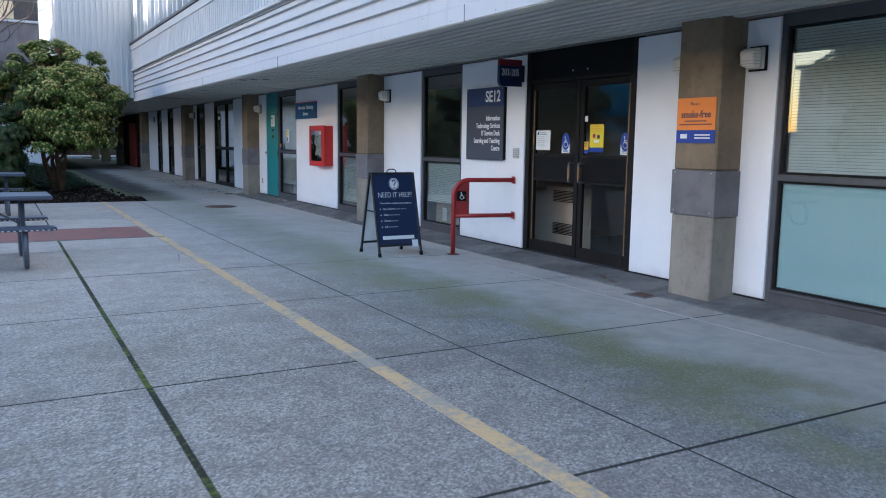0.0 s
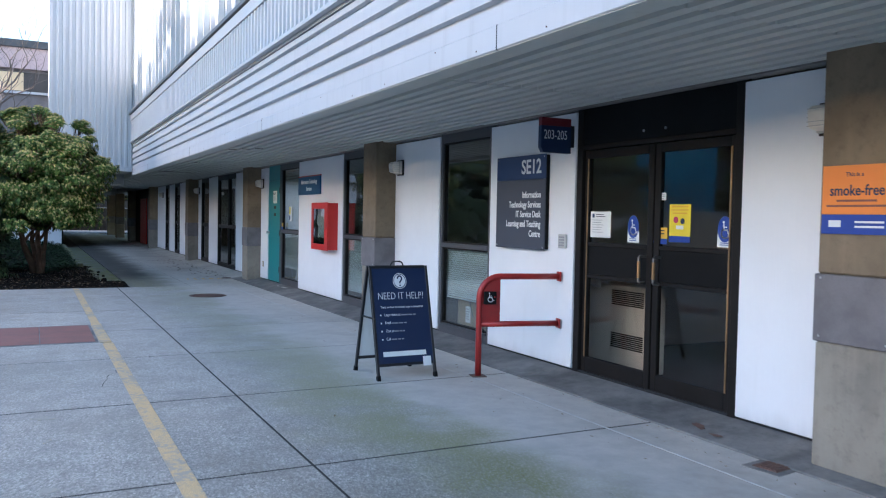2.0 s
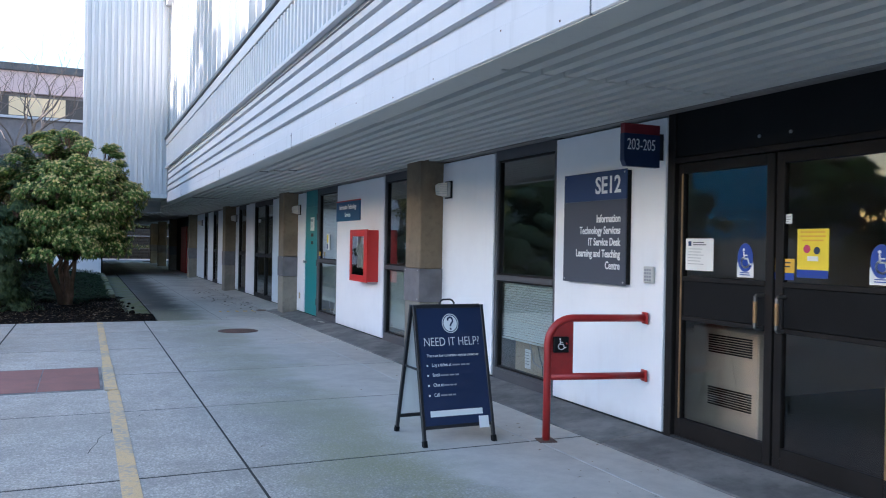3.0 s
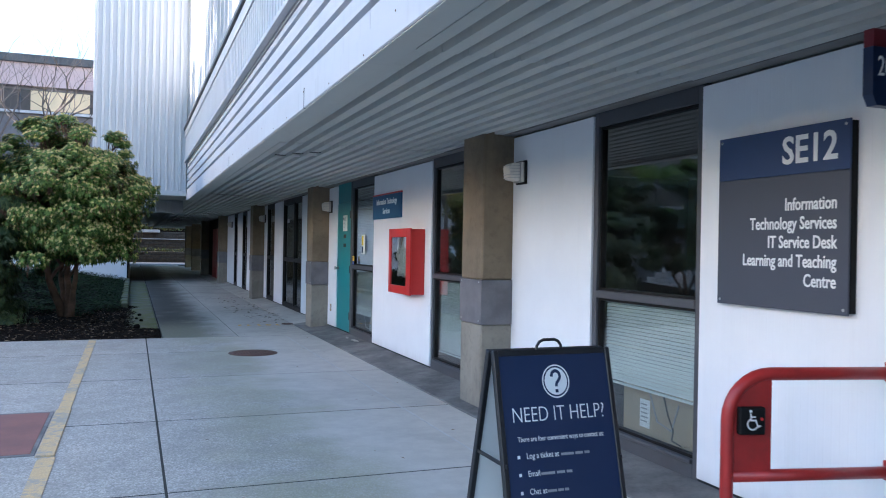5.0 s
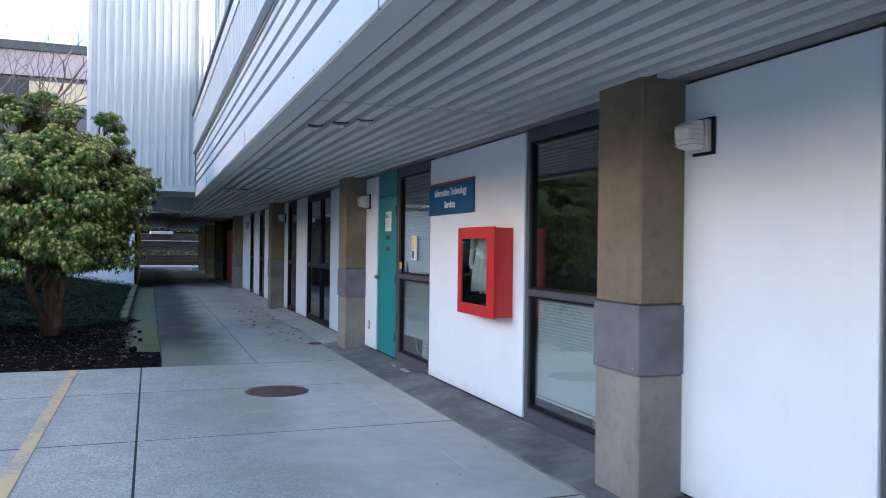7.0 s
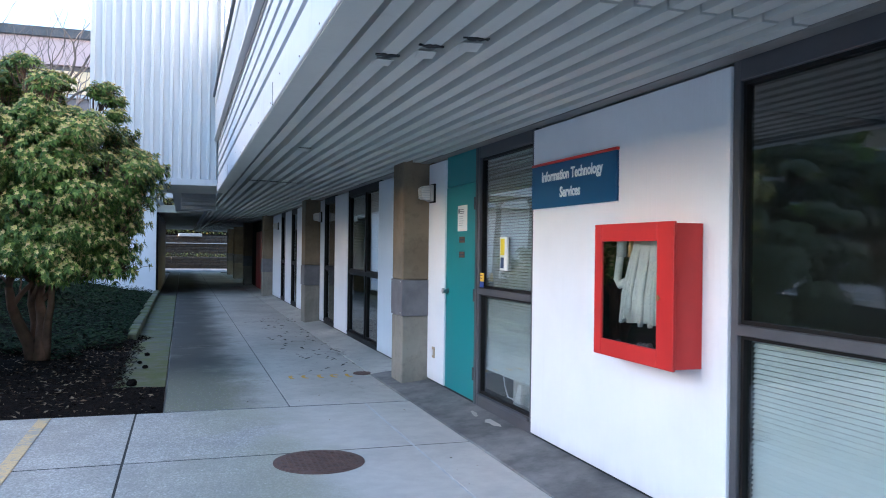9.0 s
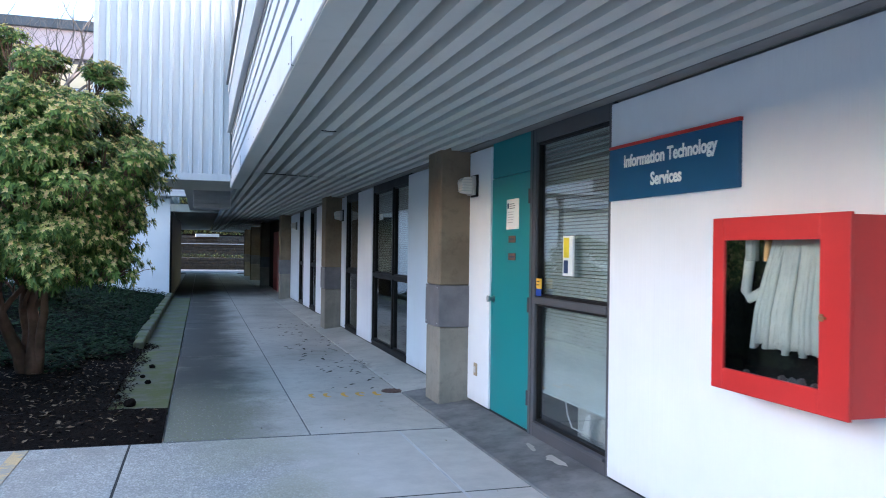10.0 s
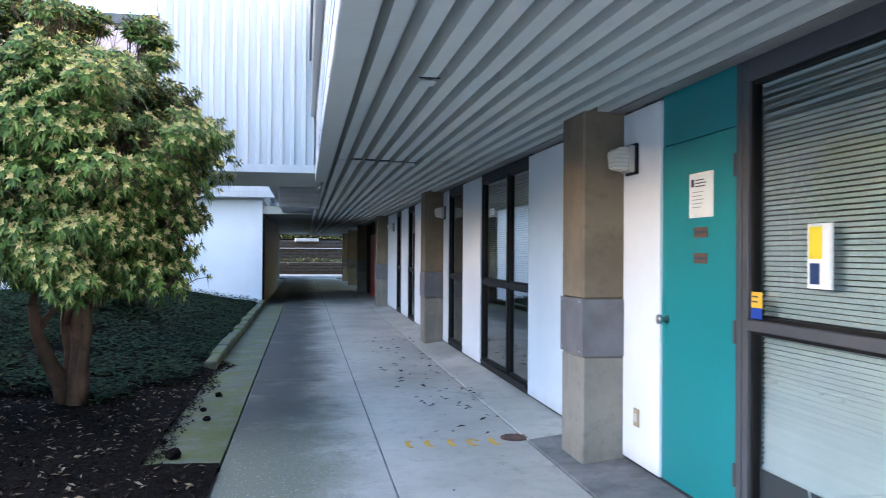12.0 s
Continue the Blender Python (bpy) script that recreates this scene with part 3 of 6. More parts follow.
# clad tower block that bridges the path
TX0, TX1 = 1.74, EAVE - 0.02
tower = thing("wall_tower", "tall white block clad in upright ribbed metal, bridging the path", "wall", kind="structure")
part("core", block(TX0 + 0.02, TX1 + 0.5, TOWER_Y + 0.05, TOWER_Y + 3.0, 2.64, 12.0, 0.0), WHITE_METAL, tower)
bm = bmesh.new()
prof = [(a, -b) for a, b in ribs(TX0, TX1 + 0.01, 0.153, 0.035, 0.3)]
lo = [bm.verts.new((a, TOWER_Y + b, 2.68)) for a, b in prof]
hi = [bm.verts.new((a, TOWER_Y + b, 12.0)) for a, b in prof]
for i in range(len(lo) - 1):
    bm.faces.new((lo[i], lo[i + 1], hi[i + 1], hi[i]))
part("ribbed_sheet", bm, WHITE_METAL, tower)
part("bottom_trim", block(TX0 - 0.02, TX1 + 0.02, TOWER_Y - 0.02, TOWER_Y + 0.1, 2.575, 2.685, 0.004), WHITE_METAL, tower)
part("corner_trim", block(TX0 - 0.02, TX0 + 0.05, TOWER_Y - 0.015, TOWER_Y + 0.1, 2.69, 12.0, 0.004), WHITE_METAL, tower)
part("tower_soffit", block(TX0, EAVE + 0.1, TOWER_Y + 0.1, TOWER_Y + 3.0, 2.625, 2.64, 0.0), SOFFIT, tower, "grey underside")

# lower link roof beyond the tower, and the white-walled building left of the path
link = thing("wall_link", "low white fascia and roof edge beyond the tower", "wall", kind="structure")
part("link_fascia", block(-6.0, 3.02, 37.5, 37.9, 3.06, 3.38, 0.004), WHITE_METAL, link)
part("fascia_lap", block(-6.0, 3.02, 37.49, 37.499, 3.20, 3.215, 0.0), GREY_BAND, link)
box = part("link_box", block(3.16, EAVE + 0.12, 28.62, 29.0, 2.30, 2.66, 0.006), WHITE_METAL, link, "white louvred box under the overhang")
for k in range(4):
    part("louvre", block(3.158, EAVE + 0.12, 28.595, 28.62, 2.31 + k * 0.088, 2.37 + k * 0.088, 0.004), WHITE_METAL, box)
part("link_roof", block(-6.0, 2.44, 37.95, 50.0, 3.0, 3.3, 0.0), SOFFIT, link)
# Drawn out to y 65 to keep sky light off the far ground.
part("passage_roof", block(2.02, EAVE + 0.1, 38.13, 65.0, 2.62, 2.85, 0.0), SOFFIT, link)
part("walk_roof", block(2.98, EAVE + 0.1, TOWER_Y + 3.01, 38.12, 2.67, 2.86, 0.0), GREY_BAND, link)
# Unseen wall added to stop the low west sun reaching the passage.
part("link_sun_block", block(-6.2, -6.0, 38.0, 50.0, -0.05, 3.0, 0.0), PANEL, link)
part("link_wall", block(-6.0, 2.40, 38.0, 38.12, -0.05, 3.0, 0.004), PANEL, link, "white panel wall")
# Near-black side walls: the passage's shade is put into their colour.
part("link_side", block(2.40, 2.46, 38.13, 50.0, -0.05, 2.62, 0.004), BLACKISH, link, "side wall of the passage, its deep shade put into the colour")
# Extra length added to keep light out of the passage.
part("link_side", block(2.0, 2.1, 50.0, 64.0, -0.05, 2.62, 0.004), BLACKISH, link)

# paving
ROWS_Y = [-8.2, -6.1, -4.05, -1.98, 0.1, 2.17, 4.25, 6.34, 8.36, 10.48, 12.52, 14.74, 16.88, 18.66]
COLS_X = [-9.6, -7.55, -5.5, -3.43, -1.33, 0.75, 2.815, 4.94, 5.41]
pave = thing("pavement", "grey exposed-aggregate concrete slabs with dark mossy joints", "pavement", kind="structure")
part("joint_bed", block(-12, 5.42, -8.2, 18.66, -0.05, -0.0022, 0.0), JOINT, pave, "dark dirt in the joints")
for i in range(len(COLS_X) - 1):
    for j in range(len(ROWS_Y) - 1):
        g = 0.0085 if COLS_X[i] not in (0.75,) else 0.012
        a, b = COLS_X[i] + g, COLS_X[i + 1] - (0.012 if COLS_X[i + 1] == 0.75 else 0.0085)
        if ROWS_Y[j] < 8.2 and COLS_X[i] == 4.94:
            continue
        if ROWS_Y[j] < 8.2 and COLS_X[i] == 2.815:
            b = 5.40
        lift = random.Random(i * 31 + j).uniform(-0.0008, 0.0015)
        part("slab", block(a, b, ROWS_Y[j] + 0.0125, ROWS_Y[j + 1] - 0.0125, -0.05, lift, 0.002), PAVING, pave)
part("moss_line", block(0.732, 0.768, -8.2, 12.2, -0.04, 0.0012, 0.0), MOSS, pave, "bright green moss in a joint")

path_floor = thing("pavement_path", "grey concrete path under the overhang", "pavement", kind="structure")
part("joint_bed", block(3.06, 5.4, 18.68, 62.0, -0.05, -0.003, 0.0), STRIP, path_floor)
py = [18.68, 23.7, 28.9, 34.0, 40.0, 46.0, 54.0, 62.0]
for a, b in zip(py, py[1:]):
    for c, d in ((3.06, 4.20), (4.21, 5.395)):
        part("slab", block(c, d, a + 0.006, b - 0.006, -0.05, 0.0, 0.005), PATHC, path_floor)
part("side_strip", block(2.50, 3.04, 20.0, 24.6, -0.05, -0.004, 0.006), MOSSY, path_floor, "concrete edging strip green with moss")
part("side_strip", block(2.50, 3.04, 24.62, 37.4, -0.05, -0.004, 0.006), MOSSY, path_floor, "concrete edging strip green with moss")
part("side_strip", block(2.50, 3.04, 37.42, 62, -0.05, -0.004, 0.006), PATHC, path_floor)
part("wall_strip", extrude_profile([(5.402, -0.05), (6.0, -0.05), (6.0, 0.078), (5.86, 0.066), (5.41, 0.012), (5.402, 0.004)], -9.0, 8.1), STRIP, path_floor, "raised dark concrete strip along the wall")
part("wall_strip", extrude_profile([(5.402, -0.05), (6.0, -0.05), (6.0, 0.078), (5.86, 0.066), (5.41, 0.012), (5.402, 0.004)], 8.11, 20.4), STRIP, path_floor, "raised dark concrete strip along the wall")
part("wall_strip", extrude_profile([(5.402, -0.05), (6.0, -0.05), (6.0, 0.078), (5.86, 0.066), (5.41, 0.012), (5.402, 0.004)], 20.41, 46.0), PATHC, path_floor)

part("score_line", block(4.985, 4.997, 3.0, 8.34, -0.02, 0.0024, 0.0), PALE_JOINT, pave, "pale scored line along the slabs")
# Darker than the court, to bring the far ground's tone down.
part("end_slab", block(-6.0, 12.0, 62.02, 69.9, -0.05, -0.002, 0.0), STRIP, path_floor, "darker slab laid over the far ground before the terrace")
part("joint_fill", block(4.931, 4.949, 8.36, 18.65, -0.02, -0.001, 0.0), PALE_JOINT, pave, "pale sealed joint")

# the rooms behind the facade
room = thing("wall_room", "dim office rooms behind the glass", "wall", kind="structure")
part("room_floor", block(6.0, 10.5, -9, 46, -0.05, 0.03, 0.0), ROOM_FLOOR, room)
part("room_back", block(10.5, 10.7, -9, 46, 0.0, 2.65, 0.0), ROOM_WALL, room)
part("room_ceiling", block(5.96, 10.5, -9, 46, 2.56, 2.66, 0.0), ROOM_WALL, room)
# Partition at y 9.0 is cream, the rest dark: lit and dim sides painted.
for y in (3.0, 9.0, 15.6, 20.0, 27.4, 35.0, -9.0, 45.8):
    part("partition", block(6.02, 10.5, y, y + 0.12, 0.03, 2.56, 0.0), HEATER_LIT_WALL if y == 9.0 else ROOM_WALL, room)

# white wall panels: (from, to)
wall_e = thing("wall_east", "white painted grooved wall panels between windows and columns", "wall", kind="structure")
PANELS = [(4.25, 4.62), (5.06, 5.97), (7.955, 9.52), (10.77, 12.16), (14.28, 16.70), (18.945, 19.57), (19.97, 22.01), (24.27, 25.45), (26.65, 27.09), (27.61, 30.55), (31.7, 32.9), (33.95, 35.99), (36.5, 37.3), (-3.4, -2.6)]
for a, b in PANELS:
    part("wall_panel", block(WALL, WALL + 0.10, a + 0.004, b - 0.004, 0.088, 2.487, 0.004), PANEL, wall_e)
part("sole_plate", block(WALL + 0.02, WALL + 0.10, -9.0, 46.0, 0.02, 0.084, 0.0), DARKGAP, wall_e, "dark gap under the panels")
part("head_plate", block(WALL + 0.02, WALL + 0.10, -9.0, 46.0, 2.519, 2.60, 0.0), DARKGAP, wall_e)
# Flat near-black sheet painted for the shade; no doors or glazing modelled.
part("far_shade_sheet", block(WALL + 0.03, WALL + 0.10, 37.3, 46.0, 0.066, 2.519, 0.0), BLACKISH, wall_e, "plain near-black sheet painted for the shade deep under the overhang")
part("near_infill", block(WALL + 0.03, WALL + 0.10, -9.0, -3.4, 0.066, 2.519, 0.0), GREY_FRAME, wall_e)

# concrete columns with a slate collar
def column(name, y0, y1):
    c = thing(name, "square board-marked concrete column with a grey slate collar", "column", "columns along the building", "structure")
    part("shaft", block(5.55, 6.0, y0, y1, 1.19, 2.56, 0.012), COLUMN, c)
    part("foot", block(5.55, 6.0, y0, y1, 0.02, 0.78, 0.012), COLUMN_LOW, c, "paler concrete foot")
    part("collar", block(5.540, 5.98, y0 - 0.012, y1 + 0.012, 0.782, 1.188, 0.006), SLATE, c, "grey slate collar")
    bm = bmesh.new()
    for yy in (y0 + 0.02, y1 - 0.05):
        for zz in (0.81, 1.16):
            cuboid(bm, 5.535, 5.541, yy + 0.01, yy + 0.022, zz, zz + 0.012)
    part("collar_pins", bm, STEEL, c)
    return c


COLS = [(4.59, 5.09), (12.13, 12.61), (19.54, 20.0), (27.1, 27.6), (36.0, 36.5), (44.0, 44.5), (50.6, 51.1), (56.3, 56.8), (-3.0, -2.5)]
for k, (a, b) in enumerate(COLS):
    column("column_%d" % (k + 1), a, b)


def window_unit(name, y0, y1, lower=1.12, sill=0.16, frame=GREY_FRAME, w=0.055, mull=None):
    """A glazed bay from kerb to soffit: outer frame, mid rail, two panes, apron below."""
    wnd = thing(name, "dark-framed office window, fixed light over a lower light", "window", kind="structure")
    x0, x1 = WALL + 0.015, WALL + 0.095
    part("jamb", block(x0, x1, y0, y0 + w, 0.03, 2.515, 0.004), frame, wnd)
    part("jamb", block(x0, x1, y1 - w, y1, 0.03, 2.515, 0.004), frame, wnd)
    part("head", block(x0, x1, y0 + w, y1 - w, 2.40, 2.515, 0.004), frame, wnd)
    part("mid_rail", block(x0 - 0.008, x1, y0 + w, y1 - w, lower, lower + 0.055, 0.004), frame, wnd)
    part("apron", block(x0, x1, y0 + w, y1 - w, 0.03, sill, 0.004), frame, wnd)
    part("window_sill", block(x0 - 0.02, x1, y0 + w, y1 - w, sill, sill + 0.025, 0.003), frame, wnd)
    spans = [(y0 + w, y1 - w)] if mull is None else [(y0 + w, mull - 0.03), (mull + 0.03, y1 - w)]
    if mull is not None:
        part("mullion", block(x0, x1, mull - 0.03, mull + 0.03, sill + 0.025, 2.40, 0.004), frame, wnd)
    for a, b in spans:
        for zz0, zz1 in ((sill + 0.025, lower), (lower + 0.055, 2.40)):
            bm = bmesh.new()
            for q in ((a, a + 0.02, zz0, zz1), (b - 0.02, b, zz0, zz1), (a + 0.02, b - 0.02, zz0, zz0 + 0.02), (a + 0.02, b - 0.02, zz1 - 0.02, zz1)):
                cuboid(bm, x0 + 0.022, x1 - 0.01, *q)
            part("bead", bm, BRONZE, wnd)
            p = part("pane", block(WALL + 0.055, WALL + 0.061, a + 0.008, b - 0.008, zz0 + 0.008, zz1 - 0.008, 0.0), GLASS, wnd)
            p.visible_shadow = False
    return wnd


window_unit("window_1", 1.2, 4.25)
window_unit("window_2", 9.52, 10.77)
window_unit("window_3", 12.62, 14.28)
window_unit("window_4", 16.70, 18.0)
window_unit("window_5", 22.01, 24.27, mull=22.95, lower=1.12, sill=0.13, frame=BRONZE)
window_unit("window_6", 25.45, 26.65, lower=1.12, sill=0.13, frame=BRONZE)
window_unit("window_7", 30.55, 31.7, lower=1.12, sill=0.13, frame=BRONZE)
window_unit("window_8", 32.9, 33.95, lower=1.12, sill=0.13, frame=BRONZE)
window_unit("window_9", -2.45, 1.2)

# ---------------- entrance and doors ----------------
def print_on(name, parent, x, y0, y1, z0, z1, material, thick=0.002, label=""):
    """A flat print that faces the court, on a surface at x."""
    return part(name, block(x - thick, x, y0, y1, z0, z1, 0.0), material, parent, label)


def bars(name, parent, x, y_left, y_right, z_top, n, step, h, material, ragged=7, align="left"):
    """Lines of small print as plain bars."""
    r = random.Random(ragged)
    bm = bmesh.new()
    for k in range(n):
        w = (y_left - y_right) * r.uniform(0.55, 1.0)
        z = z_top - k * step
        if align == "left":
            a, b = y_left - w, y_left
        elif align == "centre":
            mid = (y_left + y_right) / 2
            a, b = mid - w / 2, mid + w / 2
        else:
            a, b = y_right, y_right + w
        cuboid(bm, x - 0.0015, x, a, b, z - h, z)
    return part(name, bm, material, parent)


def words(parent, text, x, y, z, size, material, squeeze=1.0, align="LEFT", bold=0.0, name="lettering"):
    return part(name, turned(lettering(text, size, squeeze, 0.0012, align, bold), facing_court(x, y, z)), material, parent)


def wheelchair(name, parent, x, y, z, s, material):
    """The access symbol: head, back, seat, leg and wheel."""
    bm = bmesh.new()
    m = facing_court(x, y, z)
    def stroke(pts, w):
        for (a, b), (c, d) in zip(pts, pts[1:]):
            v = Vector((c - a, d - b, 0)).normalized() * w * 0.5
            nrm = Vector((-v.y, v.x, 0))
            q = [Vector((a, b, 0)) - v + nrm, Vector((c, d, 0)) + v + nrm, Vector((c, d, 0)) + v - nrm, Vector((a, b, 0)) - v - nrm]
            bm.faces.new([bm.verts.new(m @ (p * s)) for p in q])
    stroke([(-0.08, 0.30), (-0.06, 0.02), (0.16, 0.02), (0.26, -0.26), (0.36, -0.22)], 0.075)
    stroke([(-0.07, 0.17), (0.12, 0.17)], 0.06)
    ring = [(0.02 + 0.24 * math.cos(a), -0.14 + 0.24 * math.sin(a)) for a in np.linspace(radians(120), radians(345), 15)]
    stroke(ring, 0.07)
    head = [(-0.09 + 0.07 * math.cos(a), 0.42 + 0.07 * math.sin(a)) for a in np.linspace(0, 2 * math.pi, 13)[:-1]]
    bm.faces.new([bm.verts.new(m @ Vector((a * s, b * s, 0))) for a, b in head])
    return part(name, bm, material, parent)


def round_plate(name, parent, x, y, z, r, material, t=0.002):
    bm = disc(bmesh.new(), 0, 0, 0, t, r, 28)
    return part(name, turned(bm, facing_court(x, y, z)), material, parent)


DX = WALL + 0.03
entrance = thing("door_1", "dark bronze glazed double entrance doors, closed, notices on the glass", "door", kind="structure", at=pose(0, 0.055, 0))
for y0, y1 in ((5.92, 6.00), (7.82, 7.90)):
    part("jamb", block(DX - 0.015, DX + 0.09, y0, y1, 0.03, 2.515, 0.005), BRONZE, entrance)
part("transom", block(DX, DX + 0.08, 6.0, 7.82, 2.17, 2.515, 0.005), BLACKISH, entrance, "blank dark panel over the doors")
part("transom_rail", block(DX - 0.012, DX + 0.08, 6.0, 7.82, 2.13, 2.17, 0.004), BRONZE, entrance)
part("threshold", block(DX - 0.06, DX + 0.1, 6.0, 7.82, 0.028, 0.05, 0.004), GREY_FRAME, entrance)
for yy in (6.74, 7.0):
    part("rivet", turned(disc(bmesh.new(), 0, 0, 0, 0.006, 0.012, 12), facing_court(DX - 0.002, yy, 2.24)), STEEL, entrance)
for y0, y1, hy in ((6.0, 6.875, 6.79), (6.885, 7.82, 6.97)):
    leaf = part("door_leaf", block(DX + 0.02, DX + 0.065, y0 + 0.004, y0 + 0.07, 0.055, 2.125, 0.004), BRONZE, entrance)
    part("stile", block(DX + 0.02, DX + 0.065, y1 - 0.07, y1 - 0.004, 0.055, 2.125, 0.004), BRONZE, leaf)
    for z0, z1 in ((0.055, 0.22), (0.955, 0.99), (1.25, 1.285), (2.05, 2.125)):
        part("rail", block(DX + 0.018, DX + 0.065, y0 + 0.07, y1 - 0.07, z0, z1, 0.004), BRONZE, leaf)
    part("mid_panel", block(DX + 0.03, DX + 0.06, y0 + 0.07, y1 - 0.07, 0.99, 1.25, 0.003), BLACKISH, leaf, "blank dark mid panel")
    part("edge_strip", block(DX + 0.014, DX + 0.02, (y0 + 0.05) if hy < 6.9 else (y1 - 0.062), (y0 + 0.062) if hy < 6.9 else (y1 - 0.05), 0.22, 2.05, 0.0), BRASS, leaf, "worn bronze edge strip")
    for z0, z1 in ((0.22, 0.955), (1.285, 2.05)):
        p = part("pane", block(DX + 0.04, DX + 0.046, y0 + 0.07, y1 - 0.07, z0, z1, 0.0), DOOR_GLASS, leaf)
        p.visible_shadow = False
    bm = tube(bmesh.new(), [(DX + 0.03, hy, 1.19), (DX - 0.035, hy, 1.19), (DX - 0.045, hy, 1.18), (DX - 0.045, hy, 0.98), (DX - 0.035, hy, 0.97), (DX + 0.03, hy, 0.97)], 0.012, 8)
    handle = part("door_handle", bm, HANDLE, leaf)
    part("grip", tube(bmesh.new(), [(DX - 0.045, hy, 1.15), (DX - 0.045, hy, 1.01)], 0.014, 10), BRASS, handle, "worn copper-coloured grip")

GX = DX + 0.039   # face of the door glass
n1 = thing("paper_notice", "white printed notice taped to the door glass", "notice", at=pose(0, 0.055, 0))
print_on("sheet", n1, GX, 7.45, 7.74, 1.33, 1.565, PAPER)
print_on("print", n1, GX - 0.003, 7.68, 7.71, 1.51, 1.545, NAVY_SIGN)
bars("print", n1, GX - 0.003, 7.66, 7.49, 1.54, 2, 0.018, 0.006, DARKTEXT, 3)
bars("print", n1, GX - 0.003, 7.71, 7.49, 1.49, 6, 0.022, 0.004, GREYTEXT, 4)
def access_sticker(y):
    s = thing("access_sticker", "blue round wheelchair sticker on the door glass", "sticker", "access stickers", at=pose(0, 0.055, 0))
    print_on("sheet", s, GX, y - 0.075, y + 0.075, 1.30, 1.40, PAPER)
    bm = disc(bmesh.new(), 0, 0, 0, 0.002, 0.078, 28)
    bmesh.ops.scale(bm, vec=(0.9, 1.25, 1), verts=bm.verts)
    part("disc", turned(bm, facing_court(GX - 0.002, y, 1.435)), ROYAL, s)
    wheelchair("symbol", s, GX - 0.0045, y, 1.425, 0.15, INK)
    bars("print", s, GX - 0.0045, y + 0.05, y - 0.05, 1.335, 2, 0.014, 0.006, ROYAL, 5, "centre")
access_sticker(7.145)
access_sticker(6.12)
n2 = thing("yellow_poster", "yellow printed health poster on the door glass", "poster", at=pose(0, 0.055, 0))
print_on("sheet", n2, GX, 6.475, 6.71, 1.36, 1.625, YELLOW)
print_on("band", n2, GX - 0.0022, 6.475, 6.71, 1.32, 1.37, ROYAL, 0.002, "blue foot band")
bars("print", n2, GX - 0.003, 6.695, 6.49, 1.61, 3, 0.026, 0.01, AMBER, 6, "centre")
round_plate("dot", n2, GX - 0.003, 6.635, 1.50, 0.026, PINK)
round_plate("dot", n2, GX - 0.003, 6.56, 1.49, 0.023, NAVY)
print_on("patch", n2, GX - 0.003, 6.55, 6.63, 1.425, 1.455, PAPER)
n3 = thing("amber_notice", "small amber notice with a blue foot on the door glass", "notice", at=pose(0, 0.055, 0))
print_on("sheet", n3, GX, 6.73, 6.885, 1.345, 1.435, AMBER)
print_on("band", n3, GX - 0.0022, 6.73, 6.885, 1.30, 1.345, ROYAL)
bars("print", n3, GX - 0.003, 6.87, 6.745, 1.415, 2, 0.025, 0.009, DARKTEXT, 9, "centre")
n4 = thing("small_label", "small white label on the door glass", "label", at=pose(0, 0.055, 0))
print_on("sheet", n4, GX, 6.755, 6.815, 1.66, 1.72, PAPER)
bars("print", n4, GX - 0.003, 6.805, 6.765, 1.705, 3, 0.015, 0.005, GREYTEXT, 2)

# heater cabinet seen through the entrance
heater = thing("wall_heater", "cream enamelled heater cabinet with two louvred grilles", "heater")
part("body", block(6.46, 6.68, 7.60, 8.32, 0.03, 0.86, 0.012), HEATER_LIT_WALL, heater)
part("plinth", block(6.50, 6.68, 8.33, 8.75, 0.03, 0.80, 0.012), HEATER_LIT_WALL, heater)
for z0 in (0.24, 0.66):
    bm = bmesh.new()
    for k in range(8):
        cuboid(bm, 6.449, 6.459, 7.66, 8.12, z0 + k * 0.019, z0 + k * 0.019 + 0.011)
    part("grille", bm, BLACKISH, heater, "dark louvred grille")

# teal door
DT = WALL + 0.02
d2 = thing("door_2", "flush teal-painted metal door with a panel over it, closed", "door", kind="structure")
part("leaf", block(DT, DT + 0.05, 18.055, 18.955, 0.085, 2.185, 0.004), TEAL, d2)
part("over_panel", block(DT + 0.002, DT + 0.05, 18.055, 18.955, 2.190, 2.515, 0.004), TEAL, d2)
part("jamb", block(DT - 0.012, DT + 0.07, 18.0, 18.05, 0.03, 2.515, 0.004), GREY_FRAME, d2)
for z in (0.35, 1.1, 1.98):
    part("hinge", tube(bmesh.new(), [(DT - 0.014, 18.052, z - 0.06), (DT - 0.014, 18.052, z + 0.06)], 0.011, 8), GREY_FRAME, d2)
bm = tube(bmesh.new(), [(DT, 18.88, 1.10), (DT - 0.035, 18.88, 1.10), (DT - 0.04, 18.88, 1.10), (DT - 0.065, 18.88, 1.10), (DT - 0.07, 18.88, 1.10)], [0.03, 0.014, 0.026, 0.03, 0.015], 14)
part("knob", bm, STEEL, d2, "polished steel knob", True)
part("latch_plate", block(DT - 0.003, DT + 0.002, 18.91, 18.953, 0.95, 1.25, 0.0), TEAL, d2)
for z in (1.635, 1.485):
    pl = part("plaque", block(DT - 0.005, DT, 18.37, 18.53, z - 0.03, z + 0.03, 0.002), RUST, d2, "small worn brass plaque")
    part("plaque_print", block(DT - 0.007, DT - 0.005, 18.39, 18.51, z - 0.008, z + 0.008, 0.0), DARKTEXT, pl)
n5 = thing("door_notice", "white notice in a cream frame on the teal door", "notice")
print_on("sheet", n5, DT, 18.305, 18.59, 1.72, 1.98, CLOTH)
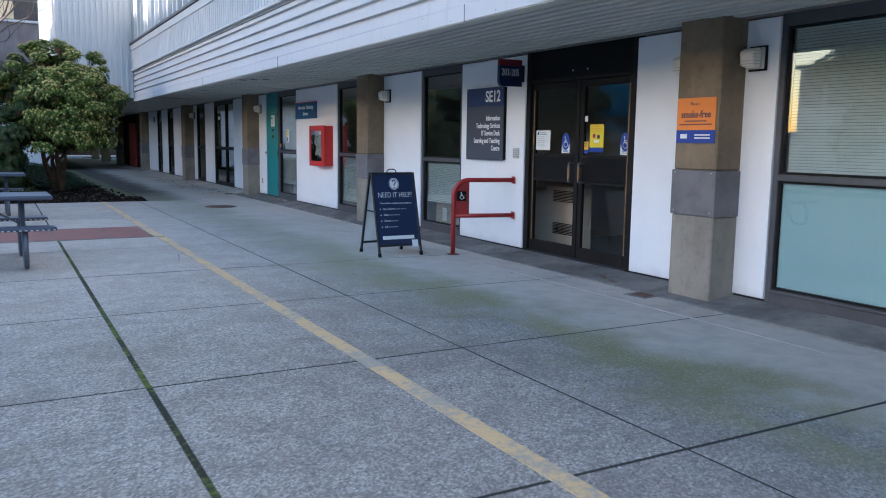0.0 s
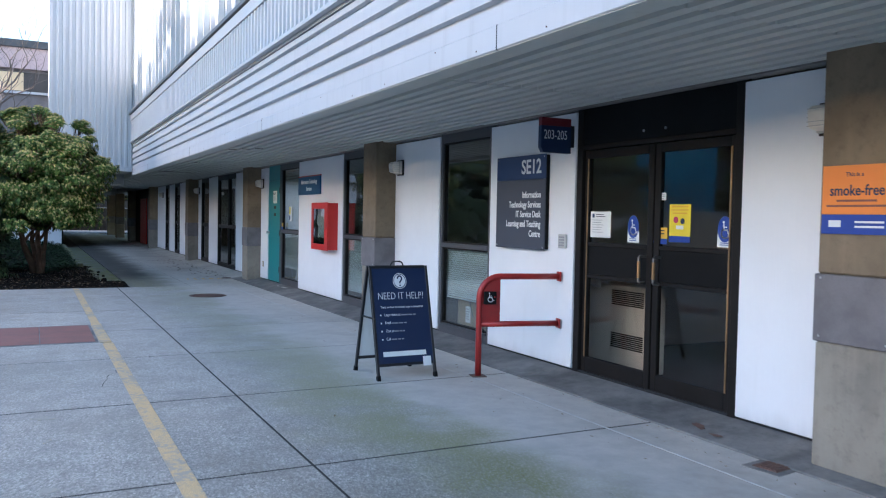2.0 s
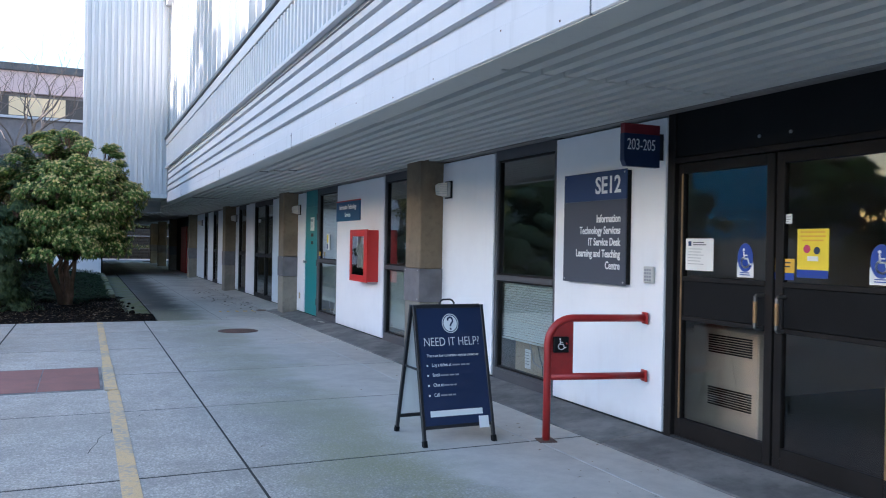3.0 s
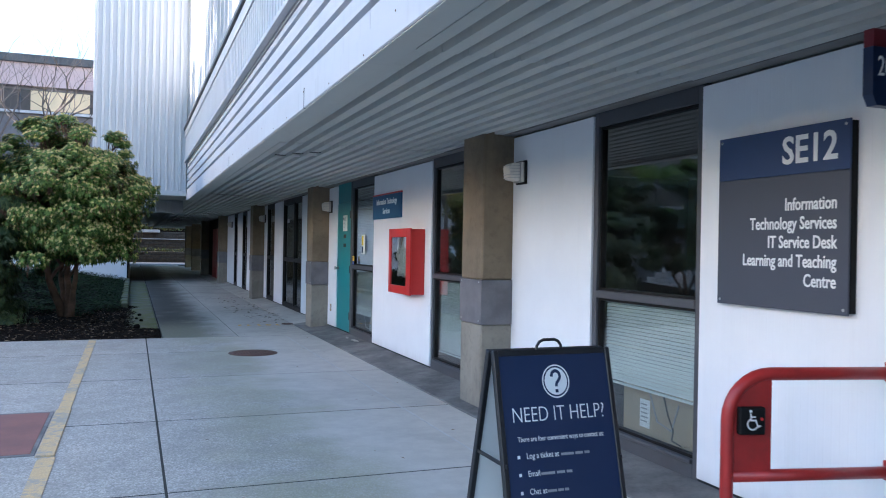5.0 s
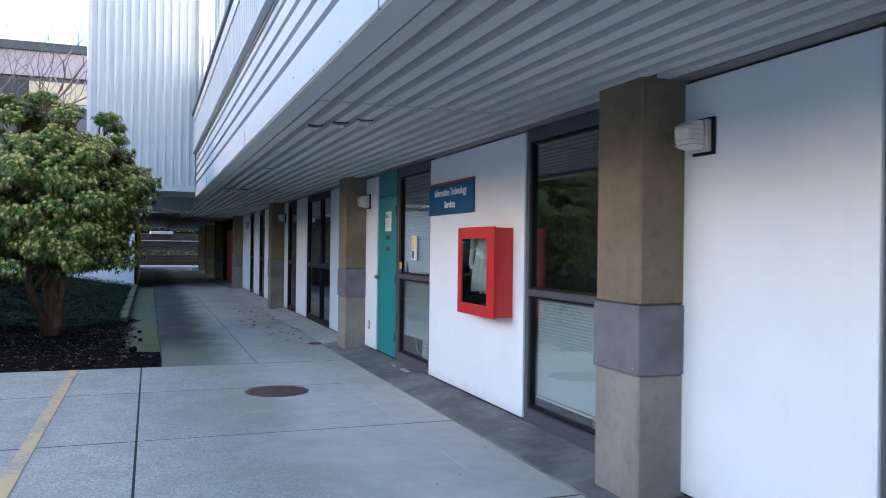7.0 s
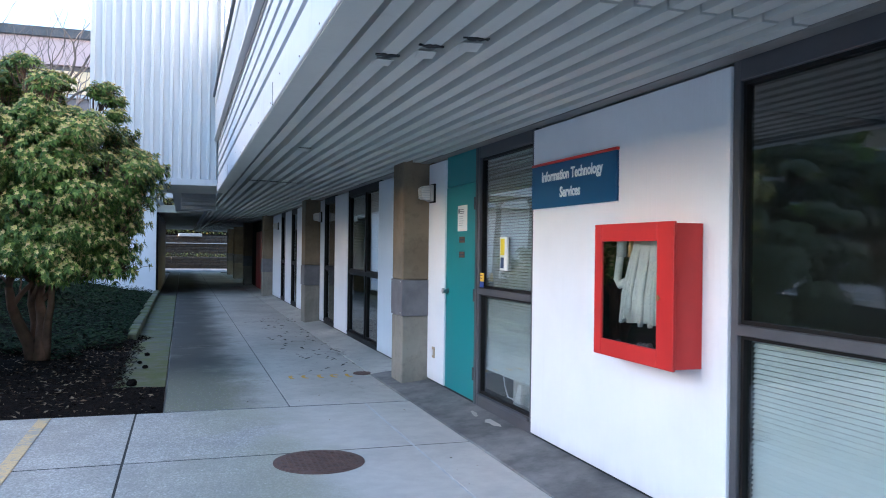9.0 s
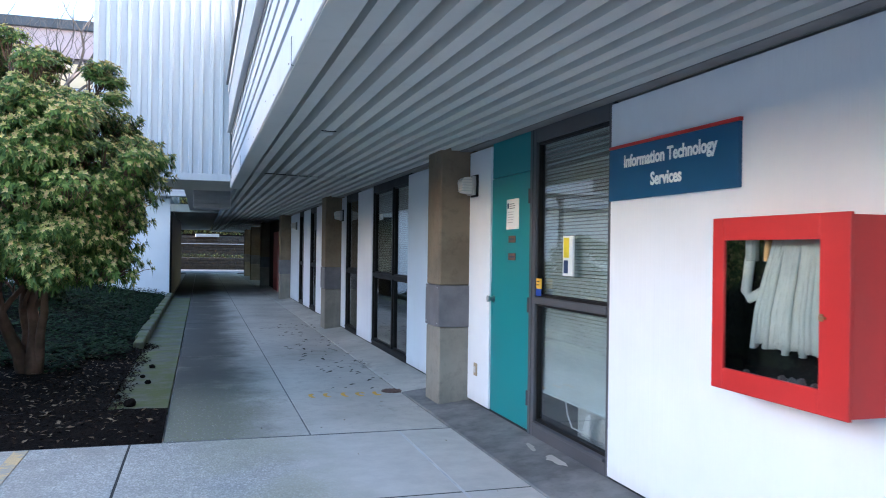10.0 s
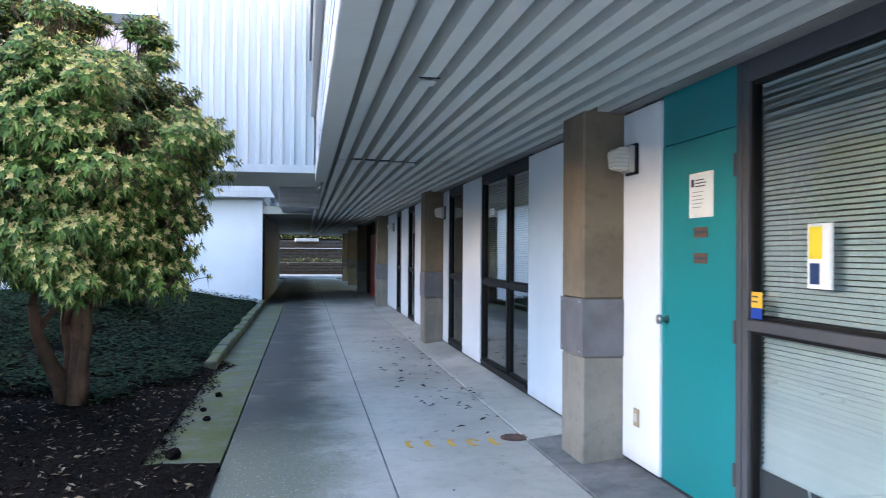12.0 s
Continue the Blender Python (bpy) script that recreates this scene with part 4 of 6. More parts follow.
print_on("paper", n5, DT - 0.0022, 18.325, 18.57, 1.74, 1.965, PAPER)
print_on("print", n5, DT - 0.0044, 18.525, 18.56, 1.90, 1.945, NAVY)
bars("print", n5, DT - 0.0044, 18.51, 18.35, 1.94, 3, 0.018, 0.006, DARKTEXT, 3)
bars("print", n5, DT - 0.0044, 18.55, 18.35, 1.87, 5, 0.022, 0.004, GREYTEXT, 4)

# ---------------- signs on the wall ----------------
se = thing("building_sign", "navy and slate building directory sign with white lettering", "sign", at=pose(0, 0.06, 0))
SX = 5.80
part("panel", block(SX, SX + 0.012, 8.315, 9.235, 1.18, 1.885, 0.002), SLATE_SIGN, se)
part("header", block(SX, SX + 0.012, 8.315, 9.235, 1.886, 2.13, 0.002), NAVY_SIGN, se, "navy header band")
part("return_edge", block(SX + 0.0125, WALL - 0.001, 8.31, 9.20, 1.19, 2.12, 0.002), BLACKISH, se)
for yy in (8.34, 9.21):
    for zz in (1.205, 2.105):
        part("screw", turned(disc(bmesh.new(), 0, 0, 0, 0.002, 0.008, 10), facing_court(SX - 0.0005, yy, zz)), STEEL, se)
words(se, "SE12", SX - 0.0012, 8.385, 1.945, 0.200, INK, 0.93, "RIGHT", 0.004)
for k, line in enumerate(("Information", "Technology Services", "IT Service Desk", "Learning and Teaching", "Centre")):
    words(se, line, SX - 0.0012, 8.385, 1.70 - k * 0.098, 0.092, INK, 0.775, "RIGHT", 0.0014)

its = thing("department_sign", "blue wall sign with a red top edge and white lettering", "sign")
TXF = WALL - 0.022
part("panel", block(TXF, WALL - 0.001, 15.375, 16.675, 1.86, 2.185, 0.002), BLUE_SIGN, its)
part("top_edge", block(TXF - 0.002, WALL - 0.001, 15.37, 16.68, 2.186, 2.205, 0.001), RED, its, "red top edge")
words(its, "Information Technology", TXF - 0.0012, 16.02, 2.06, 0.105, INK, 0.92, "CENTER", 0.003)
words(its, "Services", TXF - 0.0012, 16.02, 1.93, 0.105, INK, 0.92, "CENTER", 0.003)

blade = thing("blade_sign", "dark blue projecting room-number sign with a red top", "sign")
BY = 7.97
bm = extrude_profile([(5.47, 2.145), (5.495, 2.10), (5.80, 2.10), (5.80, 2.345), (5.47, 2.345)], BY, BY + 0.05, "y")
part("panel", bm, NAVY, blade)
part("header", block(5.47, 5.80, BY, BY + 0.05, 2.346, 2.42, 0.002), surface("dark_red_print", (0.16, 0.012, 0.02), 0.5, 0.05, 3, 90, 0.0), blade, "dark red top band")
part("lettering", turned(lettering("203-205", 0.12, 0.66, 0.001, "LEFT", 0.0), Matrix(((1, 0, 0, 5.495), (0, 0, -1, BY - 0.002), (0, 1, 0, 2.225), (0, 0, 0, 1)))), INK, blade)

part("bracket", block(5.80, WALL - 0.001, BY + 0.015, BY + 0.035, 2.16, 2.36, 0.002), BLACK_METAL, blade)

smoke = thing("smoke_free_sign", "orange and blue smoke-free sign screwed to a concrete column", "sign", at=pose(0, -0.015, 0))
OX = 5.538
part("panel", block(OX, OX + 0.01, 4.63, 5.08, 1.545, 1.83, 0.001), ORANGE, smoke)
part("foot_band", block(OX, OX + 0.01, 4.63, 5.08, 1.43, 1.544, 0.001), ROYAL, smoke, "blue foot band")
words(smoke, "smoke-free", OX - 0.0012, 4.855, 1.655, 0.088, NAVY, 0.86, "CENTER", 0.001)
words(smoke, "This is a", OX - 0.0012, 4.87, 1.765, 0.035, NAVY, 1.0, "CENTER")
bars("print", smoke, OX - 0.001, 5.05, 4.66, 1.63, 2, 0.03, 0.012, RUST_PLATE, 8, "centre")
bm = bmesh.new()
for a, b, c, d in ((4.95, 5.03, 1.47, 1.51), (4.68, 4.86, 1.495, 1.507), (4.68, 4.86, 1.468, 1.480)):
    cuboid(bm, OX - 0.0015, OX, a, b, c, d)
part("print", bm, INK, smoke)

keypad = thing("keypad", "small grey door keypad on the white wall", "keypad", at=pose(0, 0.025, 0))
part("body", block(WALL - 0.03, WALL - 0.001, 8.03, 8.145, 1.215, 1.345, 0.006), PLASTIC, keypad)
bm = bmesh.new()
for i in range(3):
    for j in range(4):
        cuboid(bm, WALL - 0.034, WALL - 0.03, 8.048 + i * 0.03, 8.066 + i * 0.03, 1.232 + j * 0.026, 1.248 + j * 0.026)
part("keys", bm, GREYTEXT, keypad)
plate = thing("outlet_cover", "small beige outlet cover low on the white wall", "outlet")
part("plate", block(WALL - 0.012, WALL - 0.001, 19.25, 19.33, 0.34, 0.46, 0.003), BEIGE, plate)
part("socket", block(WALL - 0.016, WALL - 0.012, 19.27, 19.31, 0.37, 0.43, 0.003), PLASTIC, plate)

# wall lamps
def wall_lamp():
    l = thing("wall_lamp", "small square metal wall lamp with a ribbed lens beside a column", "lamp", "wall lamps")
    part("back_plate", block(-0.022, 0.0, -0.10, 0.085, -0.105, 0.105, 0.004), BRONZE, l)
    part("housing", block(-0.06, -0.0225, -0.09, 0.075, -0.09, 0.09, 0.006), ALU, l)
    bm = extrude_profile([(-0.061, -0.08), (-0.15, -0.065), (-0.165, 0.045), (-0.13, 0.078), (-0.061, 0.082)], -0.08, 0.065, "y")
    bmesh.ops.bevel(bm, geom=list(bm.edges), offset=0.008, segments=2, affect="EDGES")
    part("lens", bm, LENSE, l, "frosted cream lens")
    bm = bmesh.new()
    for k in range(5):
        cuboid(bm, -0.158, -0.06, -0.082, 0.067, -0.055 + k * 0.027, -0.050 + k * 0.027)
    part("lens_ribs", bm, ALU, l)
    return l
lamp0 = wall_lamp()
lamp0.matrix_basis = pose(WALL - 0.001, 11.95, 2.155)
for y in (4.46, 5.25, 19.38, 26.95, 27.75, 34.5):
    copy_thing(lamp0, pose(WALL - 0.001, y, 2.155))

# ---------------- fire hose cabinet ----------------
cab = thing("fire_hose_cabinet", "red glazed wall cabinet holding a folded cream fire hose", "cabinet")
CX0 = 5.665
y0, y1, z0, z1 = 14.49, 15.345, 0.90, 1.70
for q in ((CX0 + 0.02, WALL - 0.001, y0 + 0.004, y0 + 0.016, z0 + 0.01, z1 - 0.01), (CX0 + 0.02, WALL - 0.001, y1 - 0.016, y1 - 0.004, z0 + 0.01, z1 - 0.01), (CX0 + 0.02, WALL - 0.001, y0 + 0.016, y1 - 0.016, z0 + 0.01, z0 + 0.022), (CX0 + 0.02, WALL - 0.001, y0 + 0.016, y1 - 0.016, z1 - 0.022, z1 - 0.01)):
    part("case_wall", block(*q, 0.001), RED, cab)
part("lining", block(CX0 + 0.022, WALL - 0.013, y1 - 0.0205, y1 - 0.0165, z0 + 0.023, z1 - 0.023, 0.0), BLACKISH, cab, "black inside face")
part("lining", block(CX0 + 0.022, WALL - 0.013, y0 + 0.0165, y0 + 0.0205, z0 + 0.023, z1 - 0.023, 0.0), BLACKISH, cab)
part("case_back", block(WALL - 0.012, WALL - 0.002, y0 + 0.016, y1 - 0.016, z0 + 0.022, z1 - 0.022, 0.0), BLACKISH, cab, "black inside back")
dr = part("door", block(CX0, CX0 + 0.019, y0, y0 + 0.16, z0, z1, 0.003), RED, cab)
part("door_stile", block(CX0, CX0 + 0.019, y1 - 0.085, y1, z0, z1, 0.003), RED, dr)
part("door_rail", block(CX0, CX0 + 0.019, y0 + 0.161, y1 - 0.086, z1 - 0.105, z1, 0.003), RED, dr)
part("door_rail", block(CX0, CX0 + 0.019, y0 + 0.161, y1 - 0.086, z0, z0 + 0.10, 0.003), RED, dr)
p = part("pane", block(CX0 + 0.008, CX0 + 0.012, y0 + 0.158, y1 - 0.083, z0 + 0.098, z1 - 0.103, 0.0), GLASS, dr)
p.visible_shadow = False
bm = bmesh.new()
cuboid(bm, CX0 - 0.004, CX0, y0 + 0.135, y0 + 0.155, 1.27, 1.30)
cuboid(bm, CX0 - 0.012, CX0 - 0.004, y0 + 0.115, y0 + 0.15, 1.28, 1.29)
part("catch", bm, BRASS, dr, "small brass catch")
bm = bmesh.new()
r = random.Random(3)
for k in range(34):           # the hose hangs in pleats
    ya = 14.655 + k * 0.0112
    spread = max(0, k - 8) * 0.0042
    zb = 1.118 + 0.012 * math.sin(k * 0.9) + r.uniform(-0.01, 0.01)
    dx = r.uniform(-0.012, 0.012)
    tube(bm, [(5.765, ya, 1.615), (5.75 + dx, ya + spread * 0.4, 1.45), (5.735 + dx, ya + spread * 0.8, 1.28), (5.74 + dx, ya + spread * 1.1, zb)], [0.010, 0.011, 0.013, 0.016], 7)
part("hose", bm, CLOTH, cab, "folded cream canvas hose", True)
part("hose_end", tube(bmesh.new(), [(5.75, 15.10, 1.36), (5.74, 15.16, 1.33), (5.74, 15.19, 1.36), (5.75, 15.18, 1.50), (5.76, 15.17, 1.58)], 0.024, 8), CLOTH, cab, "cream hose end", True)
part("coupling", tube(bmesh.new(), [(5.755, 15.17, 1.50), (5.755, 15.17, 1.60)], 0.03, 10), PLASTIC, cab)
part("valve", tube(bmesh.new(), [(5.77, 15.07, 1.61), (5.76, 15.07, 1.50)], 0.022, 8), BRASS, cab)
bm = bmesh.new()
for k in range(9):
    tube(bm, [(5.72 + r.uniform(0, 0.07), 14.75 + k * 0.055, 0.94), (5.73 + r.uniform(0, 0.05), 14.78 + k * 0.055, 0.97 + r.uniform(0, 0.05))], [0.04, 0.015], 6)
part("litter_heap", bm, surface("grey_litter", (0.2, 0.17, 0.17), 0.8, 0.4, 9, 60, 0.2), cab, "dusty litter on the cabinet floor")

# ---------------- sandwich board ----------------
sb = thing("sandwich_board", "folding navy A-frame sign with white lettering on black legs", "sign", at=pose(4.39, 8.74, 0, 0, 0, 1) @ Matrix.Diagonal((0.965, 1.0, 1.035, 1.0)))
LEAN_A = math.atan2(0.26, 0.99)
def leaf_m(sign):
    """Local board plane: x along the board, y up the slope; leans to the middle."""
    return Matrix.Translation((0, -0.285 * sign, 0.0)) @ Matrix.Rotation(sign * (math.pi / 2 - LEAN_A), 4, "X") if sign > 0 else Matrix.Translation((0, 0.285, 0.0)) @ Matrix.Rotation(math.pi, 4, "Z") @ Matrix.Rotation(math.pi / 2 - LEAN_A, 4, "X")
for sign, nm in ((1, "front_leaf"), (-1, "rear_leaf")):
    m = leaf_m(sign)
    leaf = part(nm, turned(cuboid(bmesh.new(), -0.31, -0.285, 0.0, 1.02, -0.02, 0.012, 0.003), m), BLACK_METAL, sb)
    part("leg_bar", turned(cuboid(bmesh.new(), 0.285, 0.31, 0.0, 1.02, -0.02, 0.012, 0.003), m), BLACK_METAL, leaf)
    part("cross_bar", turned(cuboid(bmesh.new(), -0.285, 0.285, 0.12, 0.145, -0.02, 0.008, 0.003), m), BLACK_METAL, leaf)
    part("top_bar", turned(cuboid(bmesh.new(), -0.285, 0.285, 0.995, 1.02, -0.02, 0.010, 0.003), m), BLACK_METAL, leaf)
    for sx in (-0.2975, 0.2975):
        part("rubber_foot", turned(cuboid(bmesh.new(), sx - 0.017, sx + 0.017, -0.004, 0.045, -0.024, 0.016, 0.003), m), BLACKISH, leaf)
    part("sheet", turned(cuboid(bmesh.new(), -0.286, 0.286, 0.145, 0.996, -0.006, 0.006), m), NAVY if sign > 0 else PAPER, leaf, "printed navy sheet" if sign > 0 else "white back sheet")
    if sign > 0:
        up = lambda x, y: m @ Matrix.Translation((x, y, 0.0085))
        ring = bmesh.new()
        n = 36
        for k in range(n):
            a, b = 2 * math.pi * k / n, 2 * math.pi * (k + 1) / n
            for r0, r1 in ((0.066, 0.072), (0.0, 0.059)):
                q = [(r0 * math.cos(a), r0 * math.sin(a)), (r1 * math.cos(a), r1 * math.sin(a)), (r1 * math.cos(b), r1 * math.sin(b)), (r0 * math.cos(b), r0 * math.sin(b))]
                vs = [ring.verts.new((u, v, 0)) for u, v in q]
                ring.faces.new(vs if r0 else [vs[0], vs[1], vs[2]])
        part("badge", turned(ring, up(0.0, 0.88)), INK, leaf, "white round badge")
        hook = [(0.026 * math.cos(a), 0.022 + 0.026 * math.sin(a), 0) for a in np.linspace(radians(185), radians(-50), 12)]
        qm = tube(bmesh.new(), hook + [(0.004, -0.012, 0), (0.0, -0.020, 0), (0.0, -0.030, 0)], 0.0085, 8)
        tube(qm, [(0.0, -0.044, 0), (0.0, -0.060, 0)], 0.009, 8)
        bmesh.ops.scale(qm, vec=(0.86, 0.86, 0.12), verts=qm.verts)
        part("question_mark", turned(qm, up(0.0, 0.883) @ Matrix.Translation((0, 0, 0.0015))), NAVY, leaf)
        part("lettering", turned(lettering("NEED IT HELP?", 0.091, 0.83, 0.0008, "CENTER", -0.0012), up(0.0, 0.715)), INK, leaf)
        part("lettering", turned(lettering("There are four convenient ways to contact us:", 0.030, 0.80, 0.0006, "CENTER"), up(0.0, 0.635)), INK, leaf)
        for k, (line, wdt) in enumerate((("Log a ticket at", 0.15), ("Email", 0.16), ("Chat at", 0.11), ("Call", 0.13))):
            yy = 0.565 - k * 0.072
            part("lettering", turned(lettering(line, 0.034, 0.85, 0.0006), up(-0.19, yy)), INK, leaf)
            x_ = -0.19 + 0.010 + len(line) * 0.0112
            for f0, f1 in ((0.0, 0.44), (0.50, 0.76), (0.82, 1.0)):
                part("print_bar", turned(cuboid(bmesh.new(), x_ + wdt * f0, x_ + wdt * f1, 0.002, 0.0125, -0.0005, 0.0005), up(0.0, yy)), GREYTEXT, leaf)
            part("bullet", turned(cuboid(bmesh.new(), -0.235, -0.222, 0.002, 0.015, -0.0005, 0.0005), up(0.0, yy)), INK, leaf)
        part("paper_strip", turned(cuboid(bmesh.new(), -0.235, 0.215, 0.205, 0.248, 0.0, 0.001), up(0, 0)), PAPER, leaf, "white paper strip taped over a line")
        part("badge_square", turned(cuboid(bmesh.new(), 0.175, 0.26, 0.06 + 0.10, 0.145 + 0.10, 0.0012, 0.002), up(0, -0.055)), INK, leaf, "white square badge")
part("spreader", block(-0.302, -0.294, -0.17, 0.17, 0.52, 0.535, 0.0), BLACK_METAL, sb)
part("spreader", block(0.294, 0.302, -0.17, 0.17, 0.52, 0.535, 0.0), BLACK_METAL, sb)
part("handle", tube(bmesh.new(), [(-0.068, 0, 0.975), (-0.064, 0, 1.0), (-0.05, 0, 1.018), (-0.03, 0, 1.026), (0.03, 0, 1.026), (0.05, 0, 1.018), (0.064, 0, 1.0), (0.068, 0, 0.975)], 0.007, 8), BLACK_METAL, sb)

# ---------------- red door-opener post ----------------
rail = thing("door_opener_post", "red painted tubular guard rail with a wheelchair push button", "guard rail", at=pose(5.06, 8.33, 0, 0, 0, -13))
arc = [(0.0 + 0.20 - 0.20 * math.cos(a), 0, 0.74 + 0.20 * math.sin(a)) for a in np.linspace(0, math.pi / 2, 9)]
part("post", tube(bmesh.new(), [(0, 0, 0.006), (0, 0, 0.4)] + arc + [(0.50, 0, 0.94), (0.79, 0, 0.94)], 0.029, 12), RAIL_RED, rail, "", True)
part("lower_arm", tube(bmesh.new(), [(0.02, 0, 0.49), (0.79, 0, 0.49)], 0.027, 12), RAIL_RED, rail, "", True)
outline = [(0.0, 0.49)] + [(0.0, 0.74)] + [(x, z) for x, _, z in arc[1:-1]] + [(0.20, 0.935), (0.20, 0.49)]
part("gusset", extrude_profile(outline, -0.012, 0.012, "y"), RAIL_RED, rail, "flat red web plate")
for z in (0.94, 0.49):
    part("end_plate", block(0.785, 0.80, -0.045, 0.045, z - 0.045, z + 0.045, 0.003), RAIL_RED, rail)
part("base_plate", block(-0.07, 0.07, -0.07, 0.07, 0.0, 0.008, 0.003), RUST, rail, "rusty base plate")
btn = part("push_button", block(0.035, 0.155, -0.045, -0.012, 0.68, 0.80, 0.005), BLACKISH, rail, "dark push-button box")
sym = wheelchair("button_symbol", btn, 0, 0, 0, 0.10, INK)
sym.data.transform(Matrix(((1, 0, 0, 0.092), (0, 0, -1, -0.0465), (0, 1, 0, 0.742), (0, 0, 0, 1))) @ facing_court(0, 0, 0).inverted())
part("red_dot", turned(disc(bmesh.new(), 0, 0, 0, 0.003, 0.007, 14), Matrix(((1, 0, 0, 0.135), (0, 0, -1, -0.046), (0, 1, 0, 0.75), (0, 0, 0, 1)))), RED, btn)

# ---------------- blinds and what stands behind the lower panes ----------------
def blind(y0, y1, z_top, z_bot, x=WALL + 0.105, tilt=52, messy=0):
    b = thing("venetian_blind", "pale green-grey venetian blind, slats closed, behind the glass", "blind", "venetian blinds")
    part("head_rail", block(x - 0.012, x + 0.02, y0, y1, z_top - 0.03, z_top, 0.003), BLIND, b)
    me = mesh_of("slat", block(-0.0125, 0.0125, -(y1 - y0) / 2, (y1 - y0) / 2, -0.0006, 0.0006, 0.0), BLIND)
    z, k, r = z_top - 0.045, 0, random.Random(int(y0 * 10))
    while z > z_bot + 0.01:
        tl = tilt + r.uniform(-4, 4)
        rx = 0.0
        dy = 0.0
        if messy and k < messy:
            tl, rx, dy = tilt + r.uniform(-45, 10), r.uniform(-1.2, 1.2), r.uniform(-0.02, 0.05)
        shared("slat", me, b, pose(x, (y0 + y1) / 2 + dy, z, rx, -tl, 0))
        z -= 0.0255
        k += 1
    part("bottom_rail", block(x - 0.012, x + 0.012, y0, y1, z_bot - 0.012, z_bot + 0.004, 0.002), BLIND, b)
    return b


blind(1.28, 4.17, 2.40, 1.17, tilt=62)
film = thing("frosted_film", "pale aqua frosted film on the lower window pane", "window film")
part("sheet", block(WALL + 0.066, WALL + 0.070, 1.26, 4.19, 0.19, 1.115, 0.0), FROST, film)
blind(9.55, 10.70, 1.115, 0.51)
blind(12.69, 14.21, 1.115, 0.28)
blind(16.79, 17.94, 2.40, 1.18, messy=9)
blind(16.79, 17.94, 1.115, 0.42)
blind(22.08, 22.9, 2.40, 1.18, tilt=42)
blind(23.0, 24.2, 2.40, 1.18, tilt=42)
sticker = thing("window_sticker", "small white sticker on the dark window glass", "sticker")
part("sheet", block(WALL + 0.052, WALL + 0.0545, 23.02, 23.14, 1.62, 1.72, 0.0), PAPER, sticker)
red_door = thing("door_3", "red painted double door deep under the overhang, closed", "door", kind="structure")
for a in (39.6, 40.65):
    part("door_leaf", block(WALL - 0.02, WALL + 0.028, a, a + 1.03, 0.05, 2.1, 0.004), RAIL_RED, red_door)

def under_window(y0, y1, h, material, label):
    c = thing("storage_box", label, "box")
    part("carton", block(6.06, 6.34, y0, y1, 0.03, 0.03 + h, 0.006), material, c)
    part("flap", block(6.055, 6.345, y0 - 0.004, y1 + 0.004, 0.03 + h, 0.042 + h, 0.003), material, c)
    return c
under_window(9.62, 10.62, 0.55, BEIGE, "plain beige board panel standing behind the window")
under_window(12.9, 13.5, 0.42, BEIGE, "brown cardboard box behind the window")
under_window(16.85, 17.55, 0.34, PLASTIC, "grey box behind the window")
def cable(pts, material, label):
    c = thing("cable", label, "cable")
    part("lead", tube(bmesh.new(), pts, 0.006, 6), material, c)
cable([(5.99, 10.05, 0.52), (6.0, 10.0, 0.36), (5.99, 9.93, 0.28), (6.01, 9.97, 0.2), (6.0, 9.86, 0.19)], BLACK_METAL, "black cable hanging behind the window")
cable([(5.99, 10.2, 0.5), (6.0, 10.12, 0.3), (5.99, 9.95, 0.27), (6.01, 9.9, 0.45)], GREYTEXT, "grey cable looped behind the window")
cable([(5.99, 17.62, 0.42), (6.0, 17.6, 0.30), (5.99, 17.5, 0.22), (6.01, 17.4, 0.21), (6.0, 17.3, 0.22)], PAPER, "white cable behind the window")
tag = thing("paper_tag", "white printed paper tag inside the window", "tag")
print_on("sheet", tag, 6.055, 10.28, 10.40, 0.21, 0.41, PAPER)
bars("print", tag, 6.0525, 10.385, 10.30, 0.38, 5, 0.03, 0.01, GREYTEXT, 5)
card = thing("folded_card", "folded white card leaning inside the window", "card")
part("sheet", extrude_profile([(17.22, 0.20), (17.34, 0.20), (17.26, 0.36), (17.20, 0.38)], 5.985, 5.99, "x"), PAPER, card)

ph = thing("window_notice", "yellow and white notice in a holder on the window", "notice")
print_on("holder", ph, WALL + 0.05, 17.31, 17.48, 1.355, 1.65, PAPER, 0.012)
print_on("sheet", ph, WALL + 0.0375, 17.375, 17.465, 1.49, 1.635, YELLOW)
print_on("print", ph, WALL + 0.0375, 17.39, 17.46, 1.375, 1.47, NAVY_SIGN)
bm = extrude_profile([(17.318, 1.362), (17.375, 1.362), (17.355, 1.49), (17.345, 1.62), (17.318, 1.62)], WALL + 0.034, WALL + 0.0375, "x")
part("curled_leaf", bm, PAPER, ph, "curled white leaflet")
ys = thing("amber_sticker", "small amber and blue sticker on the window frame", "sticker")
print_on("sheet", ys, WALL + 0.012, 17.80, 17.90, 1.24, 1.32, AMBER)
print_on("band", ys, WALL + 0.0095, 17.80, 17.90, 1.185, 1.24, ROYAL)
bars("print", ys, WALL + 0.009, 17.89, 17.81, 1.30, 2, 0.025, 0.008, DARKTEXT, 4)
lb = thing("window_label", "small white label inside a window", "label")
print_on("sheet", lb, WALL + 0.05, 23.72, 23.95, 1.98, 2.06, PAPER)
bars("print", lb, WALL + 0.0475, 23.92, 23.75, 2.04, 3, 0.02, 0.006, GREYTEXT, 4)

# ---------------- on the ground ----------------
line = thing("painted_line", "worn yellow line painted on the concrete", "road marking", kind="structure")
